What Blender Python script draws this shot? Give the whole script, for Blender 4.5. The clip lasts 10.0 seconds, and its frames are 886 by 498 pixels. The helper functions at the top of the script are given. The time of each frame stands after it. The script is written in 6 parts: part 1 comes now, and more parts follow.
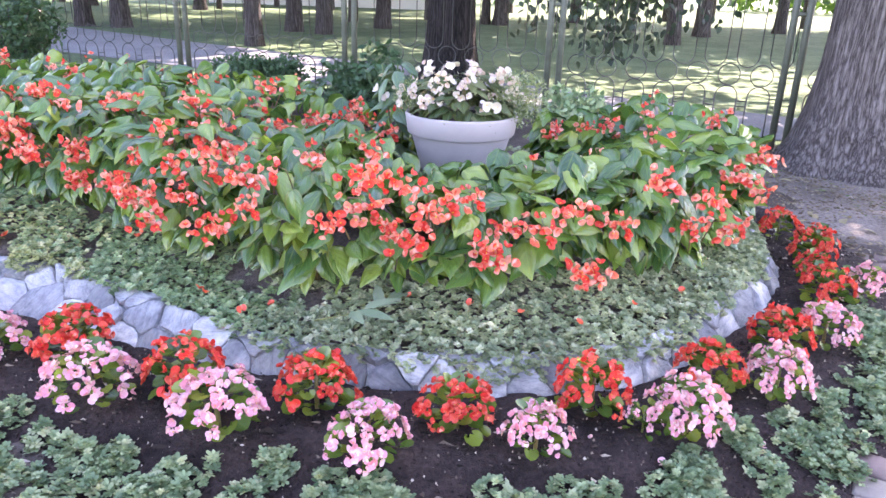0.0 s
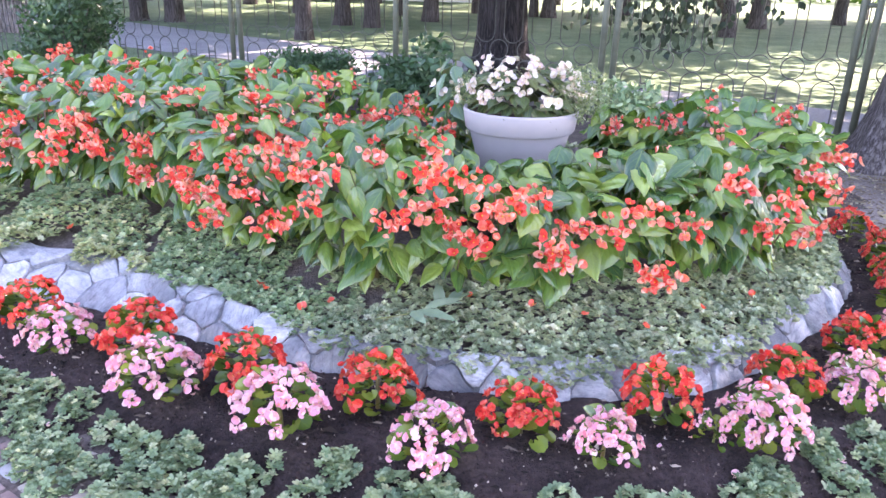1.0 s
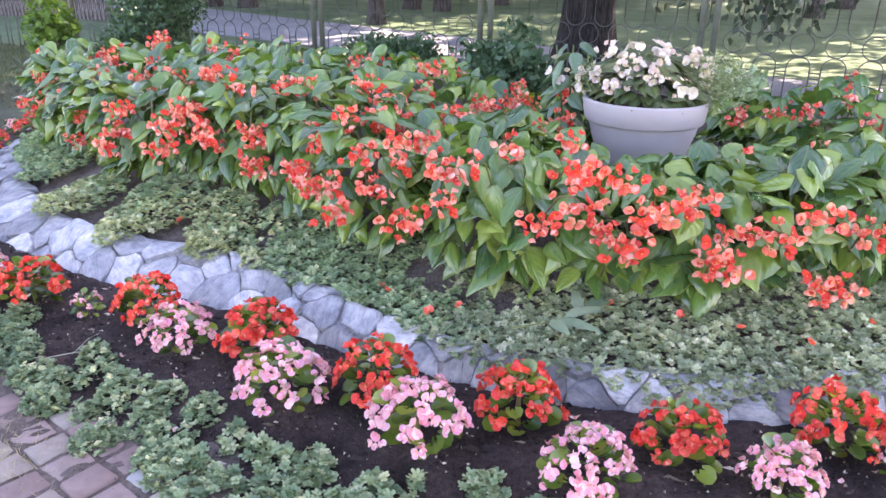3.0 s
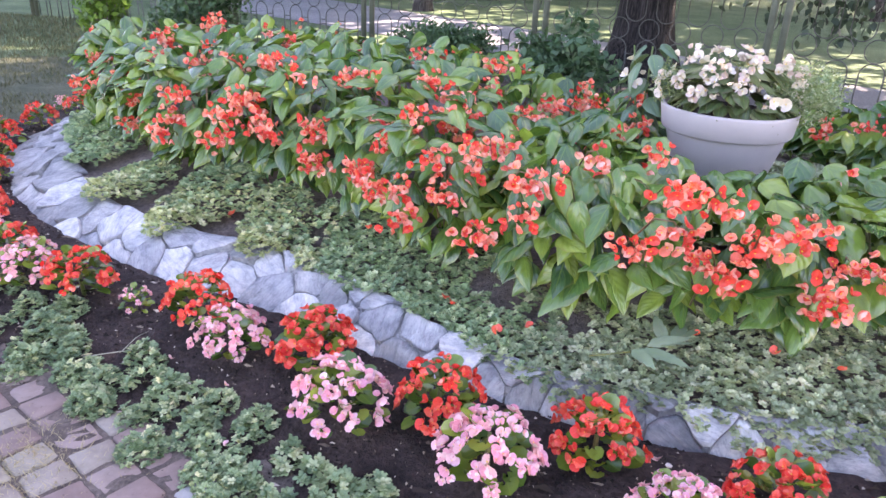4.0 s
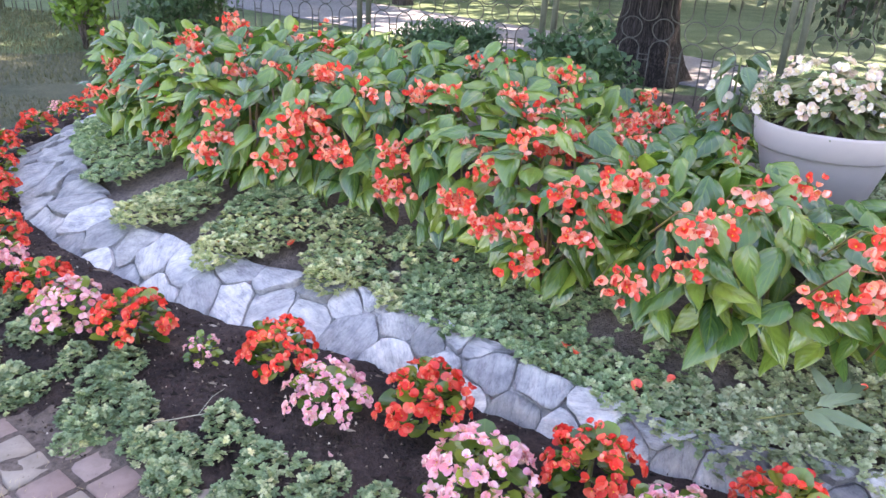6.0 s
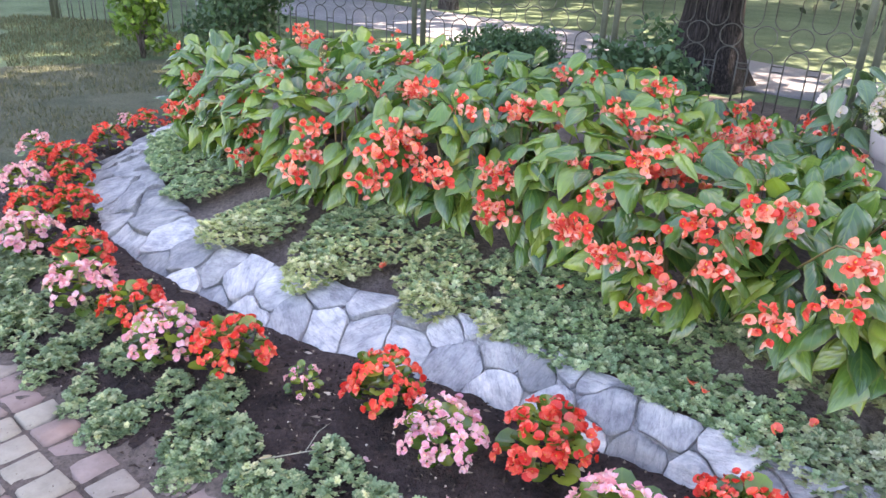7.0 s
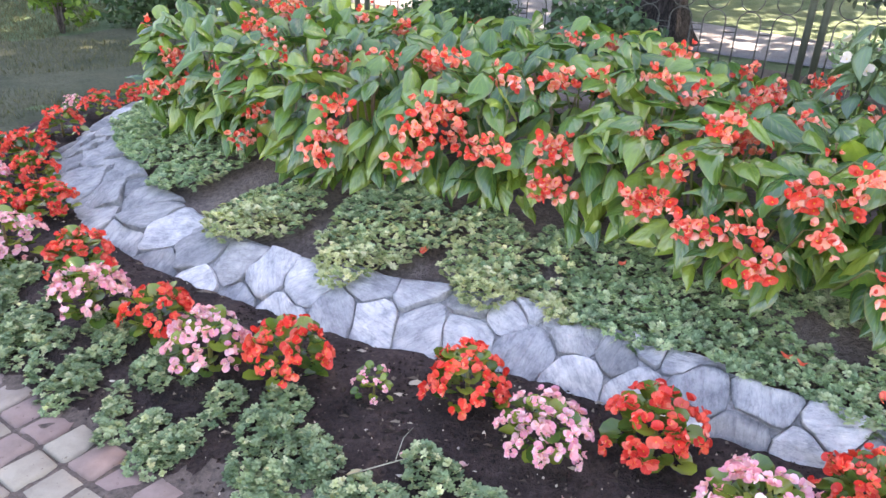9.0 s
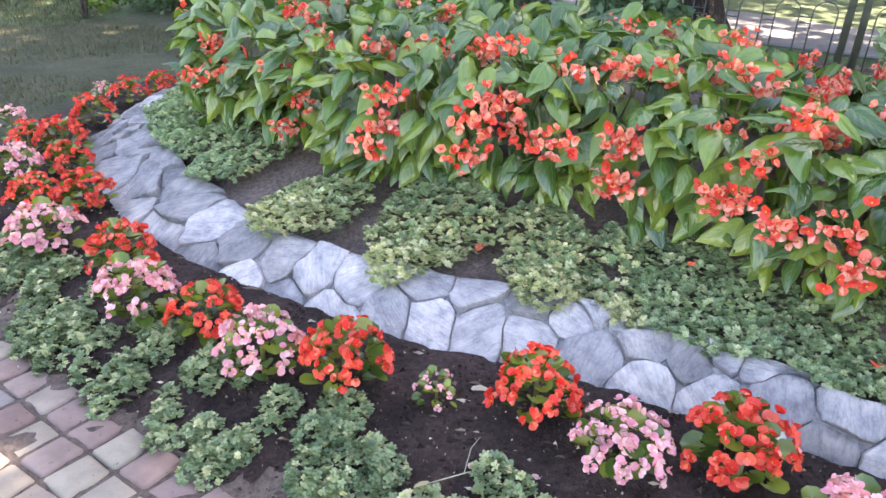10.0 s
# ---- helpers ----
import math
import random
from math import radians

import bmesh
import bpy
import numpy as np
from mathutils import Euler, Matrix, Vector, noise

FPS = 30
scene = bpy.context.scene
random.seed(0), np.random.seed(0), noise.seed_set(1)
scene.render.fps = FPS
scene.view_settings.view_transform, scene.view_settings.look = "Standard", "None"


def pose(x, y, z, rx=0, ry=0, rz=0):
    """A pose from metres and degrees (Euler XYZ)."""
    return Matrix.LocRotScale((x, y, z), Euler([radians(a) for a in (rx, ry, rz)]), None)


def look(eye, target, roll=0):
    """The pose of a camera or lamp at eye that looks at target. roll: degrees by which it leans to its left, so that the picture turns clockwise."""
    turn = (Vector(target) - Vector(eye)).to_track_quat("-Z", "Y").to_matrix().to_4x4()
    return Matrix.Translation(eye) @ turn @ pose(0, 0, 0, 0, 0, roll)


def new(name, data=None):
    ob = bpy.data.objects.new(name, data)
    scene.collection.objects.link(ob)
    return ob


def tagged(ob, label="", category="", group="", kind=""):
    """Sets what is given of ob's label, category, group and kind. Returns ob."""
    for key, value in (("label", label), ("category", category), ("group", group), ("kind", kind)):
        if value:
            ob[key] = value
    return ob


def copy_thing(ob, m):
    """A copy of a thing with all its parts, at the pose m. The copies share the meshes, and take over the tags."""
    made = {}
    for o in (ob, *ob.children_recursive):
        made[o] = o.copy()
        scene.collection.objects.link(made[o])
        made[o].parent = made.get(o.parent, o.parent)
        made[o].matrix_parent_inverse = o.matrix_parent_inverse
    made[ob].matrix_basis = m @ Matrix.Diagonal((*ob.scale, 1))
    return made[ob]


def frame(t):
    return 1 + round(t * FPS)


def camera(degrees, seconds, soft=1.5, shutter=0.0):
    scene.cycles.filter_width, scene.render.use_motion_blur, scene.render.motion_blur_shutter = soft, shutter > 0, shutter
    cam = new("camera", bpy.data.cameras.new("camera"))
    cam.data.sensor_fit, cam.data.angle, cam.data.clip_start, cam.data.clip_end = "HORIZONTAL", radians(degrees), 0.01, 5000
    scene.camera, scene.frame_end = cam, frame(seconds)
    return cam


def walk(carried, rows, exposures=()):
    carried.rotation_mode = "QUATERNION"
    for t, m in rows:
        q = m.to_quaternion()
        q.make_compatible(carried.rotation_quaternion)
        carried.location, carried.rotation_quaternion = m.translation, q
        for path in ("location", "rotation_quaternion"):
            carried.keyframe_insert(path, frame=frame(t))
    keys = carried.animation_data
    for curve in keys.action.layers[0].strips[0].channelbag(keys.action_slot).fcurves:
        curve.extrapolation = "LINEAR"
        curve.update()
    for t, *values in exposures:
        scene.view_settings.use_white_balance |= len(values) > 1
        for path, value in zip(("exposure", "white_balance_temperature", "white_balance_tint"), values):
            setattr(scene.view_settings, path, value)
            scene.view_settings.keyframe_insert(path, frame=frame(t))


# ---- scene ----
cam = camera(63.0, 10.0)
PATH = [
    (0, (0.093, 0.151, 1.407), (0.029, 2.027, 0.718), 1.95),
    (0.5, (0.059, 0.179, 1.406), (-0.065, 2.052, 0.716), 1.60),
    (1, (0.021, 0.196, 1.407), (-0.159, 2.057, 0.698), 1.46),
    (1.5, (-0.031, 0.235, 1.402), (-0.227, 2.092, 0.687), 0.97),
    (2, (-0.107, 0.275, 1.410), (-0.313, 2.128, 0.686), 1.09),
    (2.5, (-0.189, 0.310, 1.403), (-0.454, 2.149, 0.662), 0.64),
    (3.8, (-0.390, 0.443, 1.391), (-0.802, 2.240, 0.617), 1.76),
    (4, (-0.431, 0.489, 1.405), (-0.840, 2.283, 0.621), 2.57),
    (4.5, (-0.525, 0.585, 1.420), (-0.905, 2.389, 0.644), 4.44),
    (5, (-0.660, 0.651, 1.425), (-1.009, 2.451, 0.626), 3.74),
    (5.2, (-0.729, 0.665, 1.423), (-1.019, 2.477, 0.627), 3.40),
    (6.3, (-1.052, 0.712, 1.413), (-1.369, 2.518, 0.613), 3.12),
    (6.5, (-1.109, 0.732, 1.412), (-1.464, 2.539, 0.632), 2.93),
    (7, (-1.226, 0.775, 1.431), (-1.618, 2.567, 0.633), 2.37),
    (7.5, (-1.313, 0.804, 1.409), (-1.641, 2.605, 0.603), 3.23),
    (8, (-1.464, 0.822, 1.407), (-1.675, 2.629, 0.576), 3.07),
    (8.5, (-1.603, 0.834, 1.407), (-1.755, 2.645, 0.573), 1.33),
    (9, (-1.690, 0.860, 1.394), (-1.853, 2.655, 0.526), 2.17),
    (9.5, (-1.760, 0.899, 1.379), (-1.927, 2.688, 0.500), 2.48),
    (10, (-1.851, 0.951, 1.371), (-2.041, 2.727, 0.471), 2.22),
]
EXPOSURES = [(0.0, 3.18, 7100, 37), (0.5, 3.35, 7050, 37), (1.0, 3.22, 7050, 37), (1.5, 2.82, 7150, 40), (2.0, 2.86, 7250, 40), (2.5, 2.97, 7300, 37), (4.0, 3.0, 7500, 35), (5.0, 3.0, 7650, 32), (10.0, 2.97, 8100, 26)]
walk(cam, [(t, look(eye, target, roll)) for t, eye, target, roll in PATH], EXPOSURES)

# ---- light ----
SUN_EL, SUN_AZ = 44.0, 38.0   # degrees up, and from +y towards +x
world = bpy.data.worlds.new("sky")
scene.world = world
world.use_nodes = True
wn = world.node_tree.nodes
sky = wn.new("ShaderNodeTexSky")
sky.sky_type, sky.sun_disc = "NISHITA", False
sky.sun_elevation, sky.sun_rotation = radians(SUN_EL), radians(SUN_AZ)
wn["Background"].inputs["Strength"].default_value = 0.15
world.node_tree.links.new(sky.outputs[0], wn["Background"].inputs["Color"])
sun_data = bpy.data.lights.new("sun", "SUN")
sun_data.energy, sun_data.angle, sun_data.color = 4.5, radians(0.6), (1.0, 0.95, 0.86)
sun_ob = new("sun", sun_data)
sun_dir = Vector((math.sin(radians(SUN_AZ)) * math.cos(radians(SUN_EL)), math.cos(radians(SUN_AZ)) * math.cos(radians(SUN_EL)), math.sin(radians(SUN_EL))))
sun_ob.matrix_world = look(sun_dir * 30, (0, 0, 0))


# ---- materials ----
def material(name, rough=0.6, metal=0.0, spec=0.5):
    m = bpy.data.materials.new(name)
    m.use_nodes = True
    b = m.node_tree.nodes["Principled BSDF"]
    b.inputs["Roughness"].default_value, b.inputs["Metallic"].default_value = rough, metal
    b.inputs["Specular IOR Level"].default_value = spec
    return m, m.node_tree.nodes, m.node_tree.links, b


def noise_tex(n, l, scale, detail=5.0, rough=0.6, coord="Object", stretch=None):
    tc = n.new("ShaderNodeTexCoord")
    nt = n.new("ShaderNodeTexNoise")
    nt.inputs["Scale"].default_value, nt.inputs["Detail"].default_value, nt.inputs["Roughness"].default_value = scale, detail, rough
    if stretch:
        mp = n.new("ShaderNodeMapping")
        mp.inputs["Scale"].default_value = stretch
        l.new(tc.outputs[coord], mp.inputs["Vector"])
        l.new(mp.outputs["Vector"], nt.inputs["Vector"])
    else:
        l.new(tc.outputs[coord], nt.inputs["Vector"])
    return nt


def world_noise(n, l, scale, detail=5.0, rough=0.6):
    ge = n.new("ShaderNodeNewGeometry")
    nt = n.new("ShaderNodeTexNoise")
    nt.inputs["Scale"].default_value, nt.inputs["Detail"].default_value, nt.inputs["Roughness"].default_value = scale, detail, rough
    l.new(ge.outputs["Position"], nt.inputs["Vector"])
    return nt


def ramp(n, l, src, stops):
    r = n.new("ShaderNodeValToRGB")
    els = r.color_ramp.elements
    while len(els) < len(stops):
        els.new(0.5)
    for e, (p, c) in zip(els, stops):
        e.position, e.color = p, (*c, 1)
    l.new(src, r.inputs["Fac"])
    return r


def mix_rgb(n, l, fac, a, b, mode="MIX"):
    m = n.new("ShaderNodeMix")
    m.data_type, m.blend_type = "RGBA", mode
    for sock, v in (("Factor", fac), ("A", a), ("B", b)):
        s = [i for i in m.inputs if i.name == sock and (i.type == "RGBA" or sock == "Factor" and i.type == "VALUE")][0]
        if isinstance(v, (int, float)):
            s.default_value = v
        elif isinstance(v, tuple):
            s.default_value = (*v, 1)
        else:
            l.new(v, s)
    return [o for o in m.outputs if o.type == "RGBA"][0]


def bump(n, l, b, src, strength, dist=0.01):
    bm = n.new("ShaderNodeBump")
    bm.inputs["Strength"].default_value, bm.inputs["Distance"].default_value = strength, dist
    l.new(src, bm.inputs["Height"])
    if b.inputs["Normal"].links:
        l.new(b.inputs["Normal"].links[0].from_socket, bm.inputs["Normal"])
    l.new(bm.outputs["Normal"], b.inputs["Normal"])


def plain_noise(name, c1, c2, scale, rough=0.8, bumpy=0.3, dist=0.01, fine=None, spec=0.3):
    m, n, l, b = material(name, rough, spec=spec)
    a = world_noise(n, l, scale, 6.0, 0.65)
    col = ramp(n, l, a.outputs["Fac"], [(0.32, c1), (0.68, c2)]).outputs["Color"]
    if fine:
        f = world_noise(n, l, fine, 4.0, 0.7)
        dark = ramp(n, l, f.outputs["Fac"], [(0.3, (0.45, 0.45, 0.45)), (0.62, (1.15, 1.15, 1.15))]).outputs["Color"]
        col = mix_rgb(n, l, 1.0, col, dark, "MULTIPLY")
        bump(n, l, b, f.outputs["Fac"], bumpy, dist)
    else:
        bump(n, l, b, a.outputs["Fac"], bumpy, dist)
    l.new(col, b.inputs["Base Color"])
    return m


def leaf_material(name, stops, rough=0.35, spec=0.5, glow=0.35, per="object", veins=0.0, edge=None, tip=(0.30, 0.45, 0.05), relief=0.12):
    """Leaf: colour by object or island, lighter veins along the uv, and light that passes through the blade."""
    m, n, l, b = material(name, rough, spec=spec)
    if per == "object":
        rnd = n.new("ShaderNodeObjectInfo").outputs["Random"]
    else:
        rnd = n.new("ShaderNodeNewGeometry").outputs["Random Per Island"]
    col = ramp(n, l, rnd, stops).outputs["Color"]
    wnz = world_noise(n, l, 9.0, 3.0)
    shade = ramp(n, l, wnz.outputs["Fac"], [(0.3, (0.78, 0.8, 0.8)), (0.7, (1.18, 1.15, 1.1))]).outputs["Color"]
    col = mix_rgb(n, l, 1.0, col, shade, "MULTIPLY")
    if veins:
        uv = n.new("ShaderNodeUVMap")
        sep = n.new("ShaderNodeSeparateXYZ")
        l.new(uv.outputs["UV"], sep.inputs[0])
        # u runs from -1 to 1 across the blade, v from 0 to 1 along it
        au = n.new("ShaderNodeMath"); au.operation = "ABSOLUTE"
        l.new(sep.outputs["X"], au.inputs[0])
        mid = n.new("ShaderNodeMapRange")
        mid.inputs[1].default_value, mid.inputs[2].default_value, mid.inputs[3].default_value, mid.inputs[4].default_value = 0.0, 0.09, 1.0, 0.0
        l.new(au.outputs[0], mid.inputs[0])
        k = n.new("ShaderNodeMath"); k.operation = "MULTIPLY_ADD"
        k.inputs[1].default_value = -0.46
        l.new(au.outputs[0], k.inputs[0]); l.new(sep.outputs["Y"], k.inputs[2])
        sc = n.new("ShaderNodeMath"); sc.operation = "MULTIPLY"; sc.inputs[1].default_value = 38.0
        l.new(k.outputs[0], sc.inputs[0])
        si = n.new("ShaderNodeMath"); si.operation = "SINE"
        l.new(sc.outputs[0], si.inputs[0])
        side = n.new("ShaderNodeMapRange")
        side.inputs[1].default_value, side.inputs[2].default_value, side.inputs[3].default_value, side.inputs[4].default_value = 0.86, 1.0, 0.0, 0.5
        l.new(si.outputs[0], side.inputs[0])
        mx = n.new("ShaderNodeMath"); mx.operation = "MAXIMUM"
        l.new(mid.outputs[0], mx.inputs[0]); l.new(side.outputs[0], mx.inputs[1])
        amt = n.new("ShaderNodeMath"); amt.operation = "MULTIPLY"; amt.inputs[1].default_value = veins
        l.new(mx.outputs[0], amt.inputs[0])
        col = mix_rgb(n, l, amt.outputs[0], col, tip)
        bump(n, l, b, si.outputs[0], relief, 0.003)
        if edge:
            rim = n.new("ShaderNodeMapRange")
            rim.inputs[1].default_value, rim.inputs[2].default_value, rim.inputs[3].default_value, rim.inputs[4].default_value = 0.82, 1.0, 0.0, 0.5
            l.new(au.outputs[0], rim.inputs[0])
            col = mix_rgb(n, l, rim.outputs[0], col, edge)
    l.new(col, b.inputs["Base Color"])
    tr = n.new("ShaderNodeBsdfTranslucent")
    bright = mix_rgb(n, l, 1.0, col, (1.25, 1.3, 0.6), "MULTIPLY")
    l.new(bright, tr.inputs["Color"])
    ms = n.new("ShaderNodeMixShader")
    ms.inputs[0].default_value = glow
    l.new(b.outputs[0], ms.inputs[1]); l.new(tr.outputs[0], ms.inputs[2])
    l.new(ms.outputs[0], n["Material Output"].inputs["Surface"])
    return m


M_DRAGON_LEAF = leaf_material("begonia_leaf", [(0.0, (0.036, 0.1, 0.034)), (0.3, (0.066, 0.158, 0.04)), (0.6, (0.115, 0.22, 0.043)), (0.86, (0.18, 0.28, 0.05)), (1.0, (0.245, 0.335, 0.058))], 0.22, 0.9, 0.28, "object", 0.26, (0.2, 0.2, 0.05), relief=0.16)
M_DARK_LEAF = leaf_material("dark_begonia_leaf", [(0.0, (0.05, 0.11, 0.062)), (1.0, (0.12, 0.2, 0.105))], 0.3, 0.7, 0.2, "object", 0.2)
M_POT_LEAF = leaf_material("olive_begonia_leaf", [(0.0, (0.05, 0.085, 0.035)), (0.6, (0.095, 0.135, 0.05)), (1.0, (0.17, 0.19, 0.08))], 0.35, 0.6, 0.22, "object", 0.25, (0.16, 0.1, 0.05))
M_AIRY = leaf_material("airy_leaf", [(0.0, (0.16, 0.22, 0.1)), (0.7, (0.27, 0.33, 0.16)), (1.0, (0.55, 0.55, 0.45))], 0.6, 0.3, 0.3, "island")
M_WAX_LEAF = leaf_material("wax_leaf", [(0.0, (0.045, 0.105, 0.024)), (0.5, (0.1, 0.18, 0.03)), (1.0, (0.24, 0.3, 0.05))], 0.22, 0.7, 0.28, "object", 0.09, (0.2, 0.14, 0.05), relief=0.04)
M_STEM = leaf_material("stem", [(0.0, (0.1, 0.16, 0.04)), (1.0, (0.2, 0.1, 0.05))], 0.45, 0.4, 0.1)
M_CORAL = leaf_material("coral_petal", [(0.0, (0.74, 0.055, 0.042)), (0.35, (0.85, 0.12, 0.09)), (0.65, (0.9, 0.25, 0.19)), (0.88, (0.93, 0.42, 0.35)), (1.0, (0.95, 0.57, 0.5))], 0.4, 0.45, 0.25, "island", 0.1, None, (0.95, 0.5, 0.4))
M_RED = leaf_material("red_petal", [(0.0, (0.68, 0.032, 0.028)), (0.35, (0.82, 0.08, 0.058)), (0.7, (0.9, 0.18, 0.125)), (1.0, (0.95, 0.42, 0.33))], 0.4, 0.4, 0.3, "island", 0.12, None, (0.95, 0.35, 0.25))
M_PINK = leaf_material("pink_petal", [(0.0, (0.72, 0.26, 0.38)), (0.35, (0.82, 0.42, 0.52)), (0.72, (0.88, 0.59, 0.66)), (1.0, (0.94, 0.82, 0.82))], 0.45, 0.4, 0.3, "island", 0.25, None, (0.95, 0.75, 0.78))
M_WHITE = leaf_material("white_petal", [(0.0, (0.6, 0.42, 0.43)), (0.4, (0.72, 0.6, 0.59)), (1.0, (0.82, 0.78, 0.74))], 0.45, 0.4, 0.3, "island", 0.15, None, (0.9, 0.85, 0.7))
M_YELLOW = plain_noise("stamen", (0.85, 0.55, 0.05), (0.9, 0.7, 0.12), 60.0, 0.6)
M_SEDUM = leaf_material("stonecrop", [(0.0, (0.16, 0.26, 0.14)), (0.45, (0.27, 0.38, 0.205)), (0.8, (0.38, 0.48, 0.27)), (1.0, (0.55, 0.6, 0.38))], 0.5, 0.4, 0.2, "island")
M_SEDUM_YEL = leaf_material("stonecrop_yellow", [(0.0, (0.255, 0.325, 0.155)), (0.45, (0.425, 0.465, 0.24)), (0.8, (0.55, 0.56, 0.32)), (1.0, (0.73, 0.68, 0.44))], 0.5, 0.4, 0.2, "island")
M_SEDUM_SAGE = leaf_material("sage_stonecrop", [(0.0, (0.215, 0.275, 0.16)), (0.45, (0.36, 0.415, 0.25)), (0.8, (0.48, 0.52, 0.335)), (1.0, (0.64, 0.63, 0.45))], 0.5, 0.4, 0.2, "island")
M_BORDER = leaf_material("border_stonecrop_leaf", [(0.0, (0.105, 0.175, 0.092)), (0.5, (0.2, 0.285, 0.148)), (0.85, (0.305, 0.375, 0.205)), (1.0, (0.48, 0.5, 0.31))], 0.5, 0.4, 0.2, "island")
M_SHRUB = leaf_material("shrub_leaf", [(0.0, (0.03, 0.075, 0.035)), (0.6, (0.05, 0.115, 0.05)), (1.0, (0.09, 0.16, 0.08))], 0.45, 0.4, 0.2, "island")
# branch leaves darkened in colour, since they hang in shade against the sky
M_SHADED_SPRAY = leaf_material("shaded_branch_leaf", [(0.0, (0.022, 0.04, 0.022)), (1.0, (0.06, 0.09, 0.05))], 0.5, 0.35, 0.1, "island")
M_SHRUB_LIGHT = leaf_material("light_shrub_leaf", [(0.0, (0.06, 0.14, 0.02)), (1.0, (0.14, 0.24, 0.04))], 0.45, 0.4, 0.3, "island")
M_TREE_LEAF = leaf_material("tree_leaf", [(0.0, (0.03, 0.08, 0.02)), (1.0, (0.07, 0.14, 0.03))], 0.45, 0.4, 0.3, "island")
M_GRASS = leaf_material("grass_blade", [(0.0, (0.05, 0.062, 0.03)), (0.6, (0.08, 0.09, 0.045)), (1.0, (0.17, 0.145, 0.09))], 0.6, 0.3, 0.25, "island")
M_STRAW = leaf_material("dry_grass", [(0.0, (0.3, 0.24, 0.14)), (1.0, (0.45, 0.38, 0.24))], 0.7, 0.3, 0.2, "island")
M_LITTER = leaf_material("litter", [(0.0, (0.09, 0.06, 0.04)), (0.5, (0.2, 0.15, 0.1)), (0.85, (0.36, 0.29, 0.2)), (0.93, (0.1, 0.15, 0.05)), (1.0, (0.5, 0.43, 0.32))], 0.8, 0.2, 0.1, "island")
M_SOIL = plain_noise("dark_soil", (0.018, 0.011, 0.01), (0.08, 0.054, 0.048), 5.0, 0.95, 1.0, 0.03, 60.0)
M_CRUMB = leaf_material("soil_crumb", [(0.0, (0.012, 0.009, 0.008)), (0.7, (0.04, 0.028, 0.024)), (0.84, (0.1, 0.075, 0.06)), (0.94, (0.26, 0.21, 0.165)), (1.0, (0.55, 0.48, 0.4))], 0.9, 0.2, 0.0, "island")
M_DRY_SOIL = plain_noise("dry_soil", (0.09, 0.068, 0.057), (0.19, 0.152, 0.13), 4.0, 0.95, 0.8, 0.015, 60.0)
M_EARTH = plain_noise("bare_earth", (0.165, 0.132, 0.108), (0.33, 0.28, 0.238), 1.5, 0.95, 0.6, 0.02, 45.0)
M_LAWN = plain_noise("lawn", (0.06, 0.108, 0.045), (0.135, 0.19, 0.09), 0.9, 0.95, 0.8, 0.03, 38.0)
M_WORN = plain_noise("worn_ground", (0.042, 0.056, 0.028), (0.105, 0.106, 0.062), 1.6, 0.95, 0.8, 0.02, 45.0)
M_ASPHALT = plain_noise("asphalt", (0.19, 0.19, 0.2), (0.26, 0.257, 0.262), 1.2, 0.9, 0.3, 0.005, 90.0)
M_MORTAR = plain_noise("mortar", (0.24, 0.235, 0.23), (0.42, 0.41, 0.4), 6.0, 0.95, 0.6, 0.006, 70.0)
M_PALE_SOIL = plain_noise("dusty_soil", (0.066, 0.05, 0.041), (0.145, 0.116, 0.097), 5.0, 0.95, 0.7, 0.012, 60.0)
M_POT = plain_noise("pot_clay", (0.39, 0.345, 0.335), (0.46, 0.405, 0.395), 3.0, 0.7, 0.05, 0.002)
M_IRON = plain_noise("fence_iron", (0.04, 0.042, 0.036), (0.085, 0.085, 0.07), 12.0, 0.55, 0.1, 0.002, spec=0.4)
M_OLIVE = plain_noise("olive_paint", (0.075, 0.085, 0.06), (0.115, 0.125, 0.09), 9.0, 0.5, 0.1, 0.002, spec=0.4)
M_BUILDING = plain_noise("pale_render", (0.6, 0.6, 0.58), (0.7, 0.69, 0.66), 0.8, 0.9, 0.1)
M_GLASS = plain_noise("dark_glazing", (0.03, 0.035, 0.04), (0.05, 0.055, 0.06), 1.0, 0.2, 0.02)


